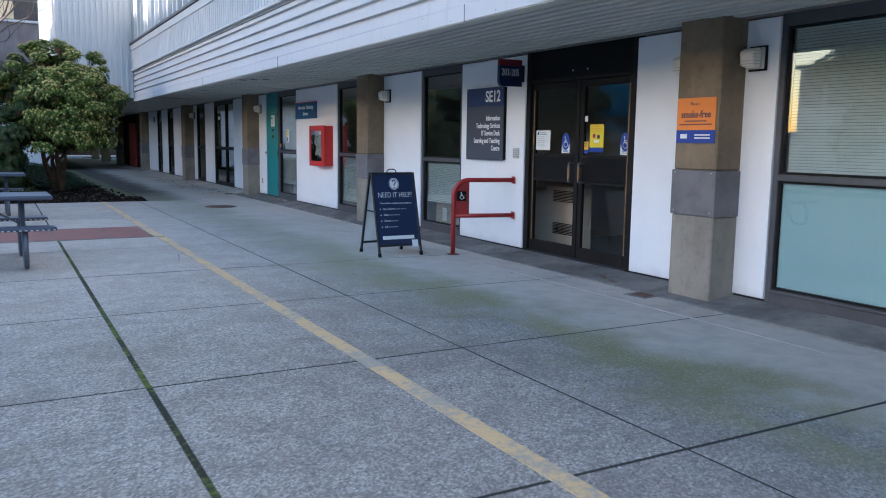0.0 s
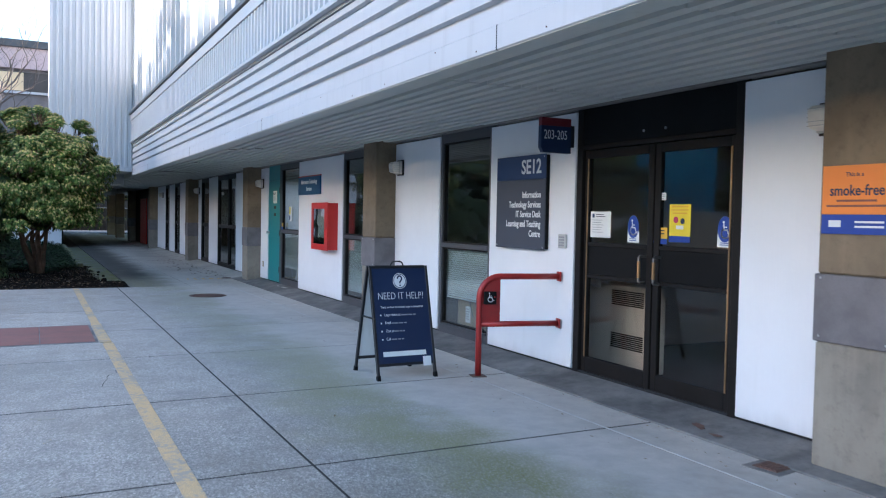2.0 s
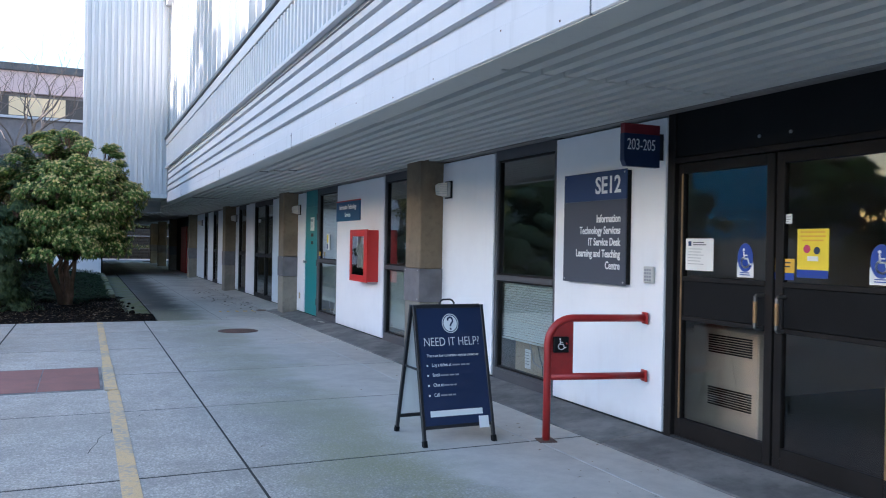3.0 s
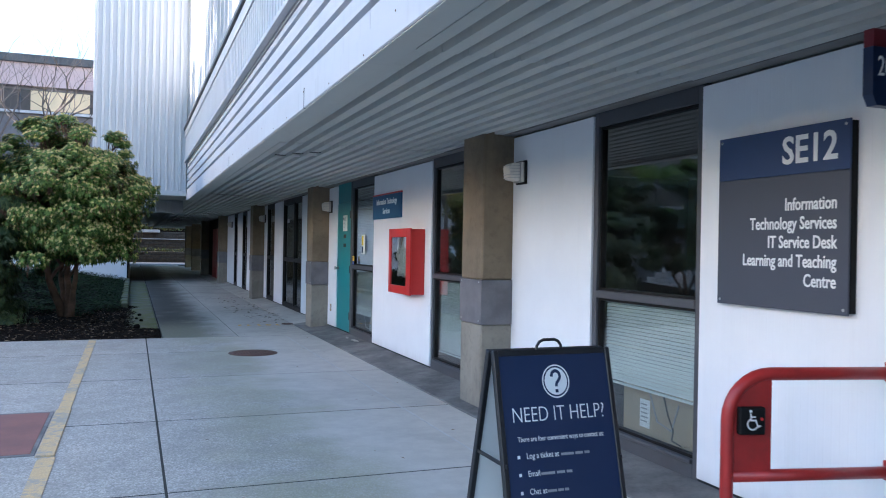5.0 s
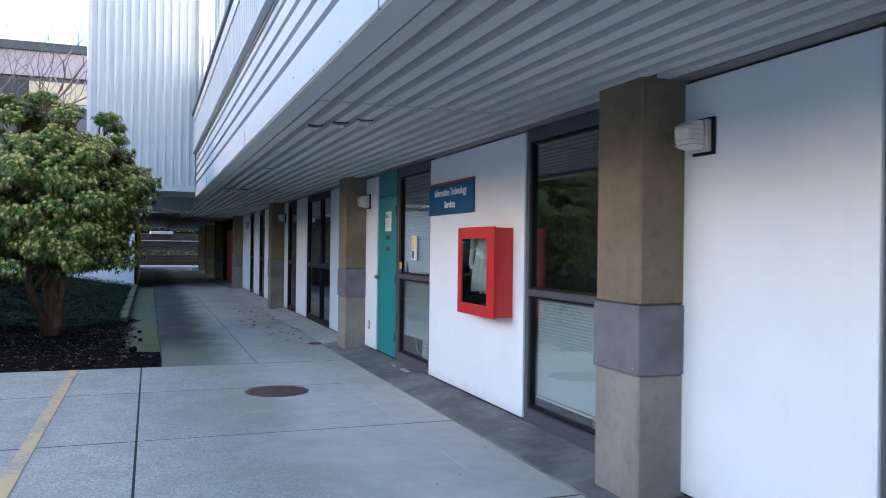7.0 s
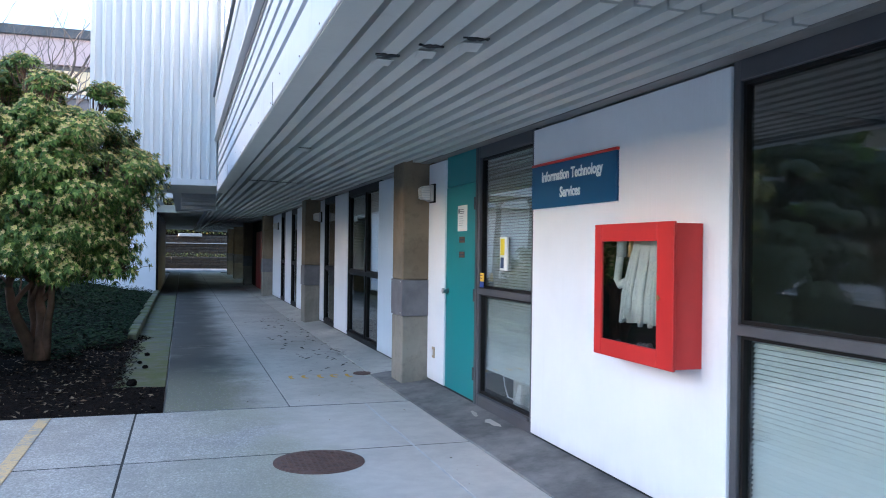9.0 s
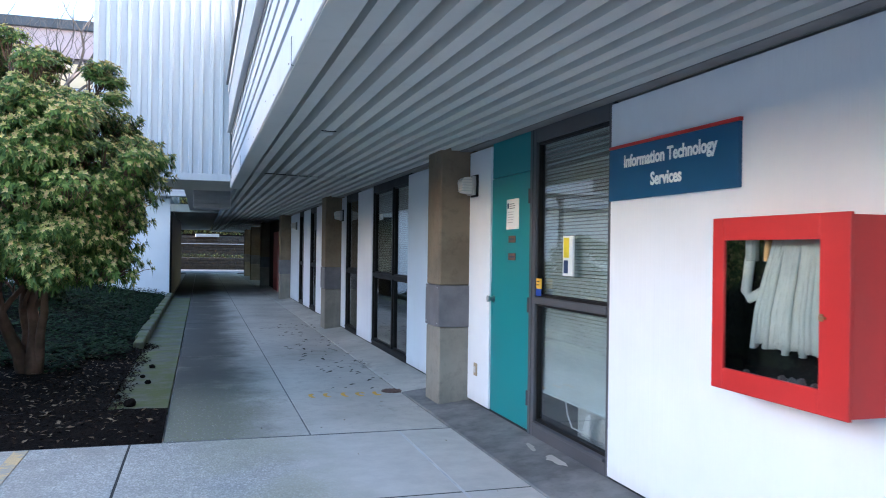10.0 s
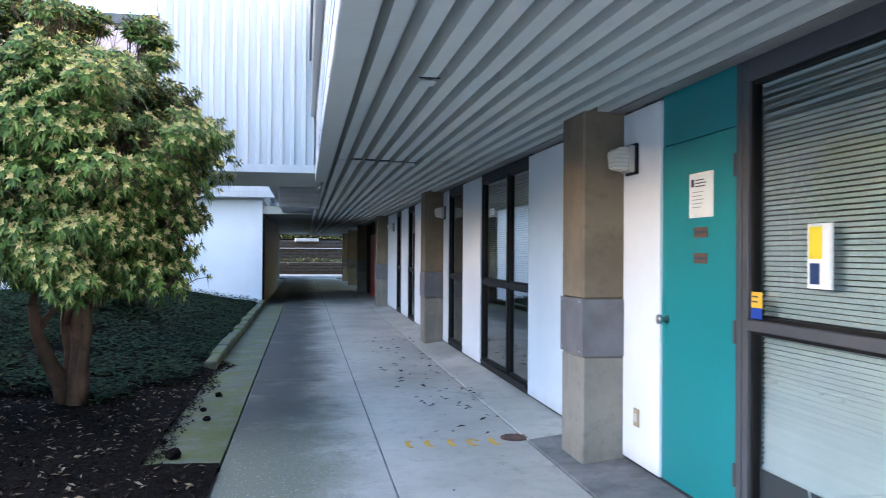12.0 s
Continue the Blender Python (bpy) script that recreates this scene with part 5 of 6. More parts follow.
part("paint", block(2.03, 2.14, -3.0, 11.52, -0.006, 0.0058, 0.0), STRIPE, line)
part("paint", block(2.02, 2.12, 13.22, 18.62, -0.006, 0.0058, 0.0), STRIPE, line)
part("kerb_bar", block(2.01, 2.13, 11.56, 13.18, -0.006, 0.012, 0.004), STRIPE, line, "pale worn concrete rim painted yellow")

hatch = thing("access_hatch", "two red-brown steel hatch plates flush in the concrete", "hatch", kind="structure")
for a, b in ((0.0, 0.71), (0.72, 1.40), (1.41, 1.97)):
    part("plate", block(a, b, 11.66, 13.10, -0.02, 0.008, 0.003), RUST_PLATE, hatch)
part("rim", block(-0.03, 2.0, 11.61, 13.15, -0.02, 0.005, 0.003), STRIP, hatch)

def manhole(x, y, r, name="manhole_cover", label="round rusty iron manhole cover set in the concrete"):
    mh = thing(name, label, "manhole cover", at=pose(x, y, 0.0))
    part("frame_ring", disc(bmesh.new(), 0, 0, -0.02, 0.006, r * 1.05, 40), RUST, mh)
    lid = part("lid", disc(bmesh.new(), 0, 0, -0.01, 0.010, r * 0.97, 40), RUST, mh)
    bm = bmesh.new()
    s = 0.042
    k = int(r / s) + 1
    for i in range(-k, k + 1):
        for j in range(-k, k + 1):
            if math.hypot(i * s, j * s) < r * 0.90:
                cuboid(bm, i * s - 0.014, i * s + 0.014, j * s - 0.014, j * s + 0.014, 0.0095, 0.0135)
    part("studs", bm, RUST, lid, "raised chequer studs")
    return mh
manhole(4.15, 16.58, 0.31)
manhole(5.32, 20.52, 0.11, "valve_cover", "small round iron valve cover")

dg = thing("drain_cover", "small square rusty drain cover beside the wall strip", "drain", at=pose(5.34, 5.19, 0, 0, 0, 8))
part("frame_ring", block(-0.13, 0.13, -0.13, 0.13, -0.02, 0.004, 0.003), STRIP, dg)
part("lid", block(-0.085, 0.085, -0.085, 0.085, -0.01, 0.009, 0.003), RUST, dg)
bm = bmesh.new()
for k in range(5):
    cuboid(bm, -0.07, 0.07, -0.066 + k * 0.029, -0.05 + k * 0.029, 0.0085, 0.013)
part("bars", bm, RUST, dg)

spray = thing("sprayed_mark", "faded yellow survey marks sprayed on the path", "marking", kind="structure")
r = random.Random(11)
for k in range(5):
    x = 4.45 + k * 0.17
    pts = [(x + 0.02 * math.cos(a) * (1 + k % 2), 20.42 + 0.10 * math.sin(a), 0.0035) for a in np.linspace(r.uniform(0, 2), r.uniform(4, 6), 8)]
    bm = tube(bmesh.new(), pts, 0.022, 6)
    bmesh.ops.scale(bm, vec=(1, 1, 0.12), verts=bm.verts)
    bmesh.ops.translate(bm, vec=(0, 0, 0.001), verts=bm.verts)
    part("stroke", bm, GRAFFITI, spray)
for k in range(4):
    x = 4.42 + k * 0.16
    bm = tube(bmesh.new(), [(x, 27.62 + 0.03 * k, 0.004), (x + 0.05, 27.72, 0.004), (x + 0.12, 27.75 + 0.02 * k, 0.004)], 0.022, 6)
    bmesh.ops.scale(bm, vec=(1, 1, 0.12), verts=bm.verts)
    bmesh.ops.translate(bm, vec=(0, 0, 0.001), verts=bm.verts)
    part("stroke", bm, OLD_PAINT, spray)

# torn and dented places in the soffit ribs: dark slits and bent flaps
def torn_rib(x, y, l, bend):
    d = thing("torn_rib", "dented soffit rib torn open to a dark slit", "metal sheet", "torn soffit ribs", "structure")
    r = random.Random(int(y * 100) + int(x * 10))
    bm = bmesh.new()
    near_, far_ = [], []
    for k in range(9):
        u = x - 0.062 + 0.0155 * k
        w = l * (0.14 + 0.28 * math.sin(math.pi * k / 8)) * r.uniform(0.4, 1.2)
        near_.append((u, y - w * 0.45 + r.uniform(-0.012, 0.012)))
        far_.append((u, y + w * 0.4 + r.uniform(-0.012, 0.012)))
    ring = near_ + far_[::-1]
    lo = [bm.verts.new((a, b, 2.499)) for a, b in ring]
    hi = [bm.verts.new((a, b, 2.507)) for a, b in ring]
    bm.faces.new(lo[::-1])
    bm.faces.new(hi)
    for k in range(len(ring)):
        j = (k + 1) % len(ring)
        bm.faces.new((lo[k], lo[j], hi[j], hi[k]))
    part("slit", bm, DARKGAP, d, "dark ragged tear")
    flap = block(-0.045, 0.045, 0.0, 0.11, -0.0015, 0.0015, 0.0)
    for v in flap.verts:
        v.co.z -= 0.25 * v.co.x * v.co.x / 0.045
    part("flap", turned(flap, pose(x, y + l * 0.28, 2.5025, -bend, 0, r.uniform(-6, 6))), SOFFIT, d, "bent-down metal flap")


RIB0 = EAVE + 0.16 + 0.153 * 0.66
for k, (i, y, l) in enumerate(((1, 14.75, 0.16), (2, 14.5, 0.20), (3, 14.3, 0.12), (1, 22.75, 0.12), (2, 22.8, 0.18), (3, 22.85, 0.2), (4, 22.9, 0.16), (5, 22.95, 0.08), (2, 18.66, 0.05))):
    torn_rib(RIB0 + i * 0.153, y, l, 3 + (k * 37 % 5))

# cracks in the concrete
def crack(pts, w, seed):
    c = thing("crack", "fine dark crack across a concrete slab", "crack", kind="structure")
    r = random.Random(seed)
    fine_pts = []
    for (a, b), (c_, d) in zip(pts, pts[1:]):
        for k in range(6):
            f = k / 6
            fine_pts.append((a + (c_ - a) * f + r.uniform(-0.02, 0.02), b + (d - b) * f + r.uniform(-0.02, 0.02)))
    bm = bmesh.new()
    prev = None
    for x, y in fine_pts:
        q = w * r.uniform(0.4, 1.2)
        cur = (bm.verts.new((x - q, y - q * 0.4, 0.0045)), bm.verts.new((x + q, y + q * 0.4, 0.0045)))
        if prev:
            bm.faces.new((prev[0], prev[1], cur[1], cur[0]))
        prev = cur
    part("line", bm, JOINT, c)
crack([(2.42, 10.46), (2.2, 10.2), (1.96, 9.6), (1.84, 9.0)], 0.003, 1)
crack([(5.2, 9.9), (5.62, 9.8), (5.84, 10.1)], 0.006, 3)
crack([(3.1, 16.9), (3.5, 16.84), (3.85, 16.88)], 0.004, 4)

# picnic tables
def picnic_table():
    t = thing("picnic_table", "dark blue coated steel picnic table with benches on looped tube legs", "picnic table", "picnic tables")
    part("tabletop", block(-0.92, 0.92, -0.38, 0.38, 0.715, 0.765, 0.012), TABLE_TOP, t)
    for s in (-1, 1):
        seat = part("bench", block(-0.92, 0.92, s * 0.62 - 0.13, s * 0.62 + 0.13, 0.415, 0.455, 0.012), TABLE_TOP, t)
        bm = bmesh.new()
        for k in range(34):
            cuboid(bm, -0.90 + k * 0.054, -0.875 + k * 0.054, s * 0.62 - 0.133, s * 0.62 - 0.128, 0.42, 0.432)
        part("perforation", bm, PLASTIC, seat)
    for x in (-0.62, 0.62):
        for s in (-1, 1):
            pts = [(x, s * 0.16, 0.71), (x, s * 0.20, 0.45), (x, s * 0.46, 0.40), (x, s * 0.66, 0.40), (x, s * 0.72, 0.30), (x, s * 0.72, 0.10), (x, s * 0.66, 0.03), (x, s * 0.5, 0.026), (x, s * 0.40, 0.10), (x, s * 0.30, 0.30), (x, s * 0.2, 0.44)]
            part("leg", tube(bmesh.new(), pts, 0.026, 10), surface("leg_steel", (0.10, 0.11, 0.14), 0.35, 0.1, 4, 60, 0.05, 0.3) if x < 0 and s < 0 else bpy.data.materials["leg_steel"], t, "", True)
    for s in (-1, 1):
        part("brace", tube(bmesh.new(), [(s * 0.62, 0, 0.42), (s * 0.15, 0, 0.70)], 0.012, 6), bpy.data.materials["leg_steel"], t)
    return t
pt = picnic_table()
pt.matrix_basis = pose(-0.34, 9.74, 0, 0, 0, 1)
copy_thing(pt, pose(-0.42, 15.7, 0, 0, 0, 1))
# ---------------- planting bed ----------------
def raw_mesh(name, verts, faces, material, smooth=False):
    me = bpy.data.meshes.new(name)
    me.from_pydata(verts, [], faces)
    me.materials.append(material)
    if smooth:
        me.polygons.foreach_set("use_smooth", [True] * len(me.polygons))
    me.update()
    return me


def bed_height(x, y):
    """The soil mounds up away from the path and the court."""
    back = max(0.0, min(1.0, (y - 21.5) / 7.0)) * max(0.0, min(1.0, (x + 9.0) / 2.0))
    side = max(0.0, min(1.0, (2.5 - x) / 2.5))
    front = max(0.0, min(1.0, (y - 18.66) / 0.5))
    n = noise.noise((x * 1.7, y * 1.7, 3.1)) * 0.035 + noise.noise((x * 7, y * 7, 9.2)) * 0.018
    return -0.015 + front * 0.035 + back * side * 0.42 + front * n


def bed_grid(x0, x1, y0, y1, step):
    nx, ny = int((x1 - x0) / step), int((y1 - y0) / step)
    vs = [(x0 + (x1 - x0) * i / nx, y0 + (y1 - y0) * j / ny, bed_height(x0 + (x1 - x0) * i / nx, y0 + (y1 - y0) * j / ny)) for j in range(ny + 1) for i in range(nx + 1)]
    fs = [(j * (nx + 1) + i, j * (nx + 1) + i + 1, (j + 1) * (nx + 1) + i + 1, (j + 1) * (nx + 1) + i) for j in range(ny) for i in range(nx)]
    return vs, fs


bed = thing("planting_bed", "dark bark mulch planting bed beside the path", "planting bed", kind="structure")
for nm, q in (("mulch_front", (-9.0, 3.045, 18.672, 20.0, 0.07)), ("mulch_back", (-9.0, 2.5, 20.0, 37.9, 0.11))):
    ob = new(nm, raw_mesh(nm, *bed_grid(*q), MULCH, True))
    ob.parent = bed


def scatter(name, n, box, size, material, seed, label, category, flat=0.35, base=None, keep=None):
    """Loose bits lying about: small bent flakes in one mesh."""
    r = random.Random(seed)
    vs, fs = [], []
    while n > 0:
        x, y = r.uniform(box[0], box[1]), r.uniform(box[2], box[3])
        if keep and not keep(x, y, r):
            n -= 0.2
            continue
        n -= 1
        z = (base(x, y) if base else 0.0) + 0.004
        s = size * r.uniform(0.5, 1.4)
        m = Matrix.Translation((x, y, z + s * 0.15)) @ Euler((r.uniform(-flat, flat), r.uniform(-flat, flat), r.uniform(0, 6.3))).to_matrix().to_4x4()
        k = len(vs)
        w = s * r.uniform(0.25, 0.5)
        for p in ((-s, 0, 0), (-s * 0.2, w, 0.15 * s), (s, 0, 0), (-s * 0.1, -w, 0.12 * s)):
            vs.append(tuple(m @ Vector(p)))
        fs += [(k, k + 3, k + 2), (k, k + 2, k + 1)]
    return tagged(new(name, raw_mesh(name, vs, fs, material)), label, category, kind="stuff")


CHIP = leaf_mat("bark_chip", ((0.008, 0.006, 0.005), (0.014, 0.010, 0.008), (0.025, 0.018, 0.014), (0.05, 0.033, 0.024)), 0.95, 0.05)
scatter("bark_chips", 9000, (-3.0, 3.03, 18.67, 25.0), 0.022, CHIP, 1, "dark bark chips strewn over the bed", "bark", 0.6, bed_height, lambda x, y, r: x < 2.48 or y < 19.95)
scatter("dry_leaves", 1900, (-2.0, 3.0, 18.7, 24.0), 0.028, LITTER, 2, "pale dry leaves on the mulch", "leaves", 0.4, bed_height, lambda x, y, r: x < 2.48 or y < 19.95)
scatter("fallen_leaves", 170, (4.55, 5.62, 20.6, 28.5), 0.042, leaf_mat("wet_leaf", ((0.02, 0.016, 0.012), (0.05, 0.035, 0.022), (0.03, 0.022, 0.016)), 0.6), 3, "dark fallen leaves along the path's edge", "leaves", 0.25, None, lambda x, y, r: r.random() < (x - 4.2) * 0.7)
scatter("leaf_crumbs", 60, (2.6, 5.6, 2.0, 20.0), 0.016, LITTER, 4, "scattered bits of leaf on the concrete", "leaves", 0.3)
scatter("soil_crumbs", 3600, (2.42, 2.95, 19.9, 25.5), 0.022, CHIP, 5, "soil and bark crumbs spilt onto the edging", "soil", 0.5, None, lambda x, y, r: r.random() < 1.4 * (0.62 + 0.35 * noise.noise((y * 1.3, 4.0, 1.0)) - (x - 2.42) / 0.42))

# low stone kerb at the back of the bed
kerb = thing("bed_kerb", "low mossy concrete kerb blocks edging the ground cover", "kerb", kind="structure")
r = random.Random(8)
y = 24.7
while y < 37.2:
    l = r.uniform(0.75, 1.0)
    bm = block(2.36 + r.uniform(-0.02, 0.02), 2.52, y, y + l - 0.02, -0.05, 0.13 + r.uniform(-0.015, 0.02), 0.02)
    part("kerb_block", bm, MOSSY, kerb)
    y += l

# ground cover
def leaf_quads(vs, fs, p, d, up, length, width, droop):
    """One folded leaf from p along d: four triangles."""
    d = d.normalized()
    side = d.cross(up)
    if side.length < 1e-4:
        side = d.orthogonal()
    side.normalize()
    nrm = side.cross(d).normalized()
    mid = p + d * length * 0.5 - nrm * (-0.10) * length
    tip = p + d * length - Vector((0, 0, droop * length))
    a = p + d * length * 0.45 + side * width - Vector((0, 0, droop * length * 0.3))
    b = p + d * length * 0.45 - side * width - Vector((0, 0, droop * length * 0.3))
    k = len(vs)
    vs += [tuple(p), tuple(a), tuple(tip), tuple(b), tuple(mid - nrm * 0.16 * length)]
    fs += [(k, k + 4, k + 1), (k + 4, k + 2, k + 1), (k, k + 3, k + 4), (k + 4, k + 3, k + 2)]


def ground_cover():
    r = random.Random(21)
    vs, fs = [], []
    n = 0
    while n < 42000:
        x, y = r.uniform(-4.5, 2.36), 21.6 + 16.0 * r.random() ** 1.5
        if y < 22.6 + 0.9 * noise.noise((x * 0.8, 2.0, 5.0)) + (1.0 if x > 1.9 else 0) :
            continue
        if noise.noise((x * 0.9, y * 0.9, 1.0)) < -0.45:
            n += 0.3
            continue
        n += 1
        p = Vector((x, y, bed_height(x, y) + r.uniform(0.02, 0.16)))
        a = r.uniform(0, 6.3)
        leaf_quads(vs, fs, p, Vector((math.cos(a), math.sin(a), r.uniform(-0.2, 0.5))), Vector((0, 0, 1)), r.uniform(0.05, 0.10), r.uniform(0.018, 0.032), 0.2)
    return tagged(new("ground_cover", raw_mesh("ground_cover", vs, fs, IVY)), "dense dark green creeping ground cover on the mound", "ground cover", kind="stuff")


ground_cover()


def limb(bm, r, p, d, length, rad, depth, tips, bend=0.35, gravity=0.05):
    """A crooked branch that forks; gathers the ends of its twigs."""
    pts, rs = [p.copy()], [rad]
    steps = 4
    for k in range(steps):
        d = (d + Vector((r.uniform(-bend, bend), r.uniform(-bend, bend), r.uniform(-bend, bend) * 0.6 + gravity))).normalized()
        p = p + d * length / steps
        pts.append(p.copy())
        rs.append(rad * (1 - 0.45 * (k + 1) / steps))
    tube(bm, pts, rs, 7 if depth > 1 else 4)
    tips.append((p.copy(), d.copy(), depth))
    if depth > 0:
        for k in range(r.choice((2, 3, 3))):
            a = r.uniform(0, 6.3)
            spread = Vector((math.cos(a), math.sin(a), r.uniform(0.1, 0.7)))
            limb(bm, r, pts[-1 if k < 2 else -2], (d * 0.8 + spread * 0.75).normalized(), length * r.uniform(0.6, 0.85), rs[-1] * 0.75, depth - 1, tips, bend, gravity)


def pieris(name, x, y, c, rad, seed, rosettes, lumps, leaf_a, leaf_b, tip_share, label, length=0.072, trunk_r=0.10, stems=4, mat_bark=BARK):
    """A leafy evergreen: several twisted stems, a crown of leaf whorls gathered in clumps."""
    t = thing(name, label, "tree")
    r = random.Random(seed)
    z0 = (bed_height(x, y) if x > -9 else -0.02) - 0.03
    bm, tips = bmesh.new(), []
    for k in range(stems):
        a = 2 * math.pi * k / stems + r.uniform(-0.4, 0.4)
        base = Vector((x + 0.07 * math.cos(a), y + 0.07 * math.sin(a), z0))
        limb(bm, r, base, Vector((0.16 * math.cos(a), 0.16 * math.sin(a), 1.0)).normalized(), (c[2] - z0) * 0.46, trunk_r * r.uniform(0.75, 1.1), 3, tips, 0.28)
    part("trunk", bm, mat_bark, t, "twisted reddish-brown stems", True)
    clumps = []
    for k in range(lumps):
        u, a = r.uniform(-0.92, 1.0), r.uniform(0, 2 * math.pi)
        s = math.sqrt(max(0, 1 - u * u))
        s = max(s, 0.8) if u < 0 else s
        sprig = k % 6 == 5 and u > 0.05
        f = r.uniform(0.88, 1.02) if sprig else r.uniform(0.52, 0.88)
        at = Vector((c[0] + rad[0] * s * math.cos(a) * f - 0.28 * max(0.0, u), c[1] + rad[1] * s * math.sin(a) * f, c[2] + rad[2] * u * f))
        if not sprig and noise.noise(at * (1.9 / rad[0]) + Vector((seed * 3.7, 0, 0))) < -0.24:
            continue
        clumps.append((at, r.uniform(0.12, 0.27) * (0.6 if sprig else 1.0) * (rad[0] / 1.35)))
    va, fa, vb, fb = [], [], [], []
    tw = bmesh.new()
    for k in range(rosettes):
        cc, cr = clumps[k % len(clumps)]
        v = Vector((r.gauss(0, 1), r.gauss(0, 1), r.gauss(0.25, 1))).normalized()
        p = cc + Vector((v.x * 1.35, v.y * 1.35, v.z * 0.7)) * cr * (r.random() ** 0.35)
        out = (p - Vector(c))
        out = Vector((out.x / rad[0], out.y / rad[1], out.z / rad[2]))
        outer = out.length
        d = (out.normalized() * 0.7 + v * 0.5 + Vector((0, 0, 0.55))).normalized()
        if k % 4 == 0:
            tube(tw, [p - d * 0.22 + Vector((0, 0, -0.05)), p - d * 0.08, p], [0.006, 0.004, 0.003], 3, False)
        ring = r.randint(7, 10)
        side = d.orthogonal().normalized()
        up2 = d.cross(side)
        tip = outer > 0.62 and r.random() < tip_share * (0.6 + 0.6 * max(0, out.z))
        if tip:
            for j in range(6):
                a = 2 * math.pi * j / 6 + r.uniform(-0.3, 0.3)
                leaf_quads(vb, fb, p + d * 0.015, (side * math.cos(a) + up2 * math.sin(a)) * 0.8 + d * 0.7, d, length * r.uniform(0.55, 0.85), length * 0.16, r.uniform(0.0, 0.4))
        for j in range(ring):
            a = 2 * math.pi * j / ring + r.uniform(-0.25, 0.25)
            ld = (side * math.cos(a) + up2 * math.sin(a)) + d * r.uniform(0.05, 0.55)
            leaf_quads(va, fa, p, ld, d, length * r.uniform(0.75, 1.25), length * 0.19, r.uniform(0.2, 0.75))
    part("twig_growth", tw, mat_bark, t)
    crown = new("crown", raw_mesh("crown", va, fa, leaf_a))
    crown.parent = t
    if fb:
        ob = new("young_leaves", raw_mesh("young_leaves", vb, fb, leaf_b))
        ob.parent = t
        tagged(ob, "yellowish and pink young shoots")
    return t


pieris("evergreen_tree", 1.45, 22.35, (1.60, 21.35, 2.24), (1.40, 1.36, 1.46), 4, 19000, 380, PIERIS, PIERIS_TIP, 1.3, "broad evergreen shrub tree with whorled leaves and pale young shoots", 0.063, 0.085)
pieris("feathery_tree", -0.55, 21.9, (-0.5, 21.6, 1.8), (1.7, 1.5, 2.3), 9, 14000, 150, FEATHER, FEATHER, 0.0, "dense dark green feathery shrub tree in layered sprays", 0.07, 0.06, 4)
pieris("feathery_tree", -3.6, 21.9, (-3.6, 21.9, 2.0), (1.9, 1.5, 1.5), 10, 2600, 40, FEATHER, FEATHER, 0.0, "dense dark green feathery shrub tree in layered sprays", 0.09, 0.06, 3)
pieris("evergreen_shrub", -1.6, 26.5, (-1.6, 26.5, 1.9), (2.0, 1.6, 1.7), 11, 2600, 40, FEATHER, FEATHER, 0.0, "dark evergreen shrub behind the bed", 0.09, 0.05, 3)
pieris("evergreen_shrub", -0.1, 29.5, (-0.1, 29.5, 1.15), (1.35, 1.2, 1.15), 15, 2600, 60, FEATHER, FEATHER, 0.0, "low dark evergreen shrub on the mound", 0.08, 0.04, 3)
pieris("evergreen_shrub", -6.8, 23.5, (-6.8, 23.5, 2.2), (2.2, 2.0, 2.0), 12, 2600, 40, FEATHER, FEATHER, 0.0, "dark evergreen shrub behind the bed", 0.10, 0.05, 3)


# tall evergreens across the court, seen mirrored in the glass
for k, (x, y, h) in enumerate(((-9.5, 34.0, 7.0), (-17.0, 26.0, 8.0), (-10.5, 12.5, 6.5), (-16.0, 33.0, 9.0), (-13.0, 6.0, 7.0), (-21.0, 20.0, 9.0))):
    pieris("evergreen_tree", x, y, (x, y, h * 0.58), (2.9, 2.9, h * 0.46), 60 + k, 1500, 60, PIERIS, PIERIS, 0.0, "tall dark evergreen tree across the court", 0.34, 0.14, 1)


# bare winter trees
def bare_tree(x, y, h, seed):
    t = thing("bare_tree", "leafless winter tree with fine grey branches", "tree", "bare trees")
    r = random.Random(seed)
    bm, tips = bmesh.new(), []
    limb(bm, r, Vector((x, y, -0.05)), Vector((0.05, 0, 1)), h * 0.36, h * 0.014, 0, [], 0.08, 0.1)
    top_ = max(bm.verts, key=lambda v: v.co.z).co.copy()
    for k in range(5):
        a = 2 * math.pi * k / 5 + r.uniform(-0.3, 0.3)
        limb(bm, r, top_ - Vector((0, 0, r.uniform(0, h * 0.06))), Vector((math.cos(a) * 0.6, math.sin(a) * 0.6, 0.8)).normalized(), h * 0.24, h * 0.0095, 4, tips, 0.35, 0.03)
    part("trunk", bm, GREYBARK, t)
    return t


bare_tree(-0.4, 33.6, 9.6, 31)
bare_tree(-2.4, 35.4, 9.4, 32)
bare_tree(-5.6, 35.0, 9.4, 33)

# ---------------- far end of the passage ----------------
terr = thing("terrace_wall", "dark stone terrace walls with planting, beyond the passage", "wall", kind="structure")
r = random.Random(14)
stones = [mesh_of("stone", block(0, w, 0, 0.3, 0, 0.2, 0.02), STONE) for w in (0.45, 0.6, 0.8)]
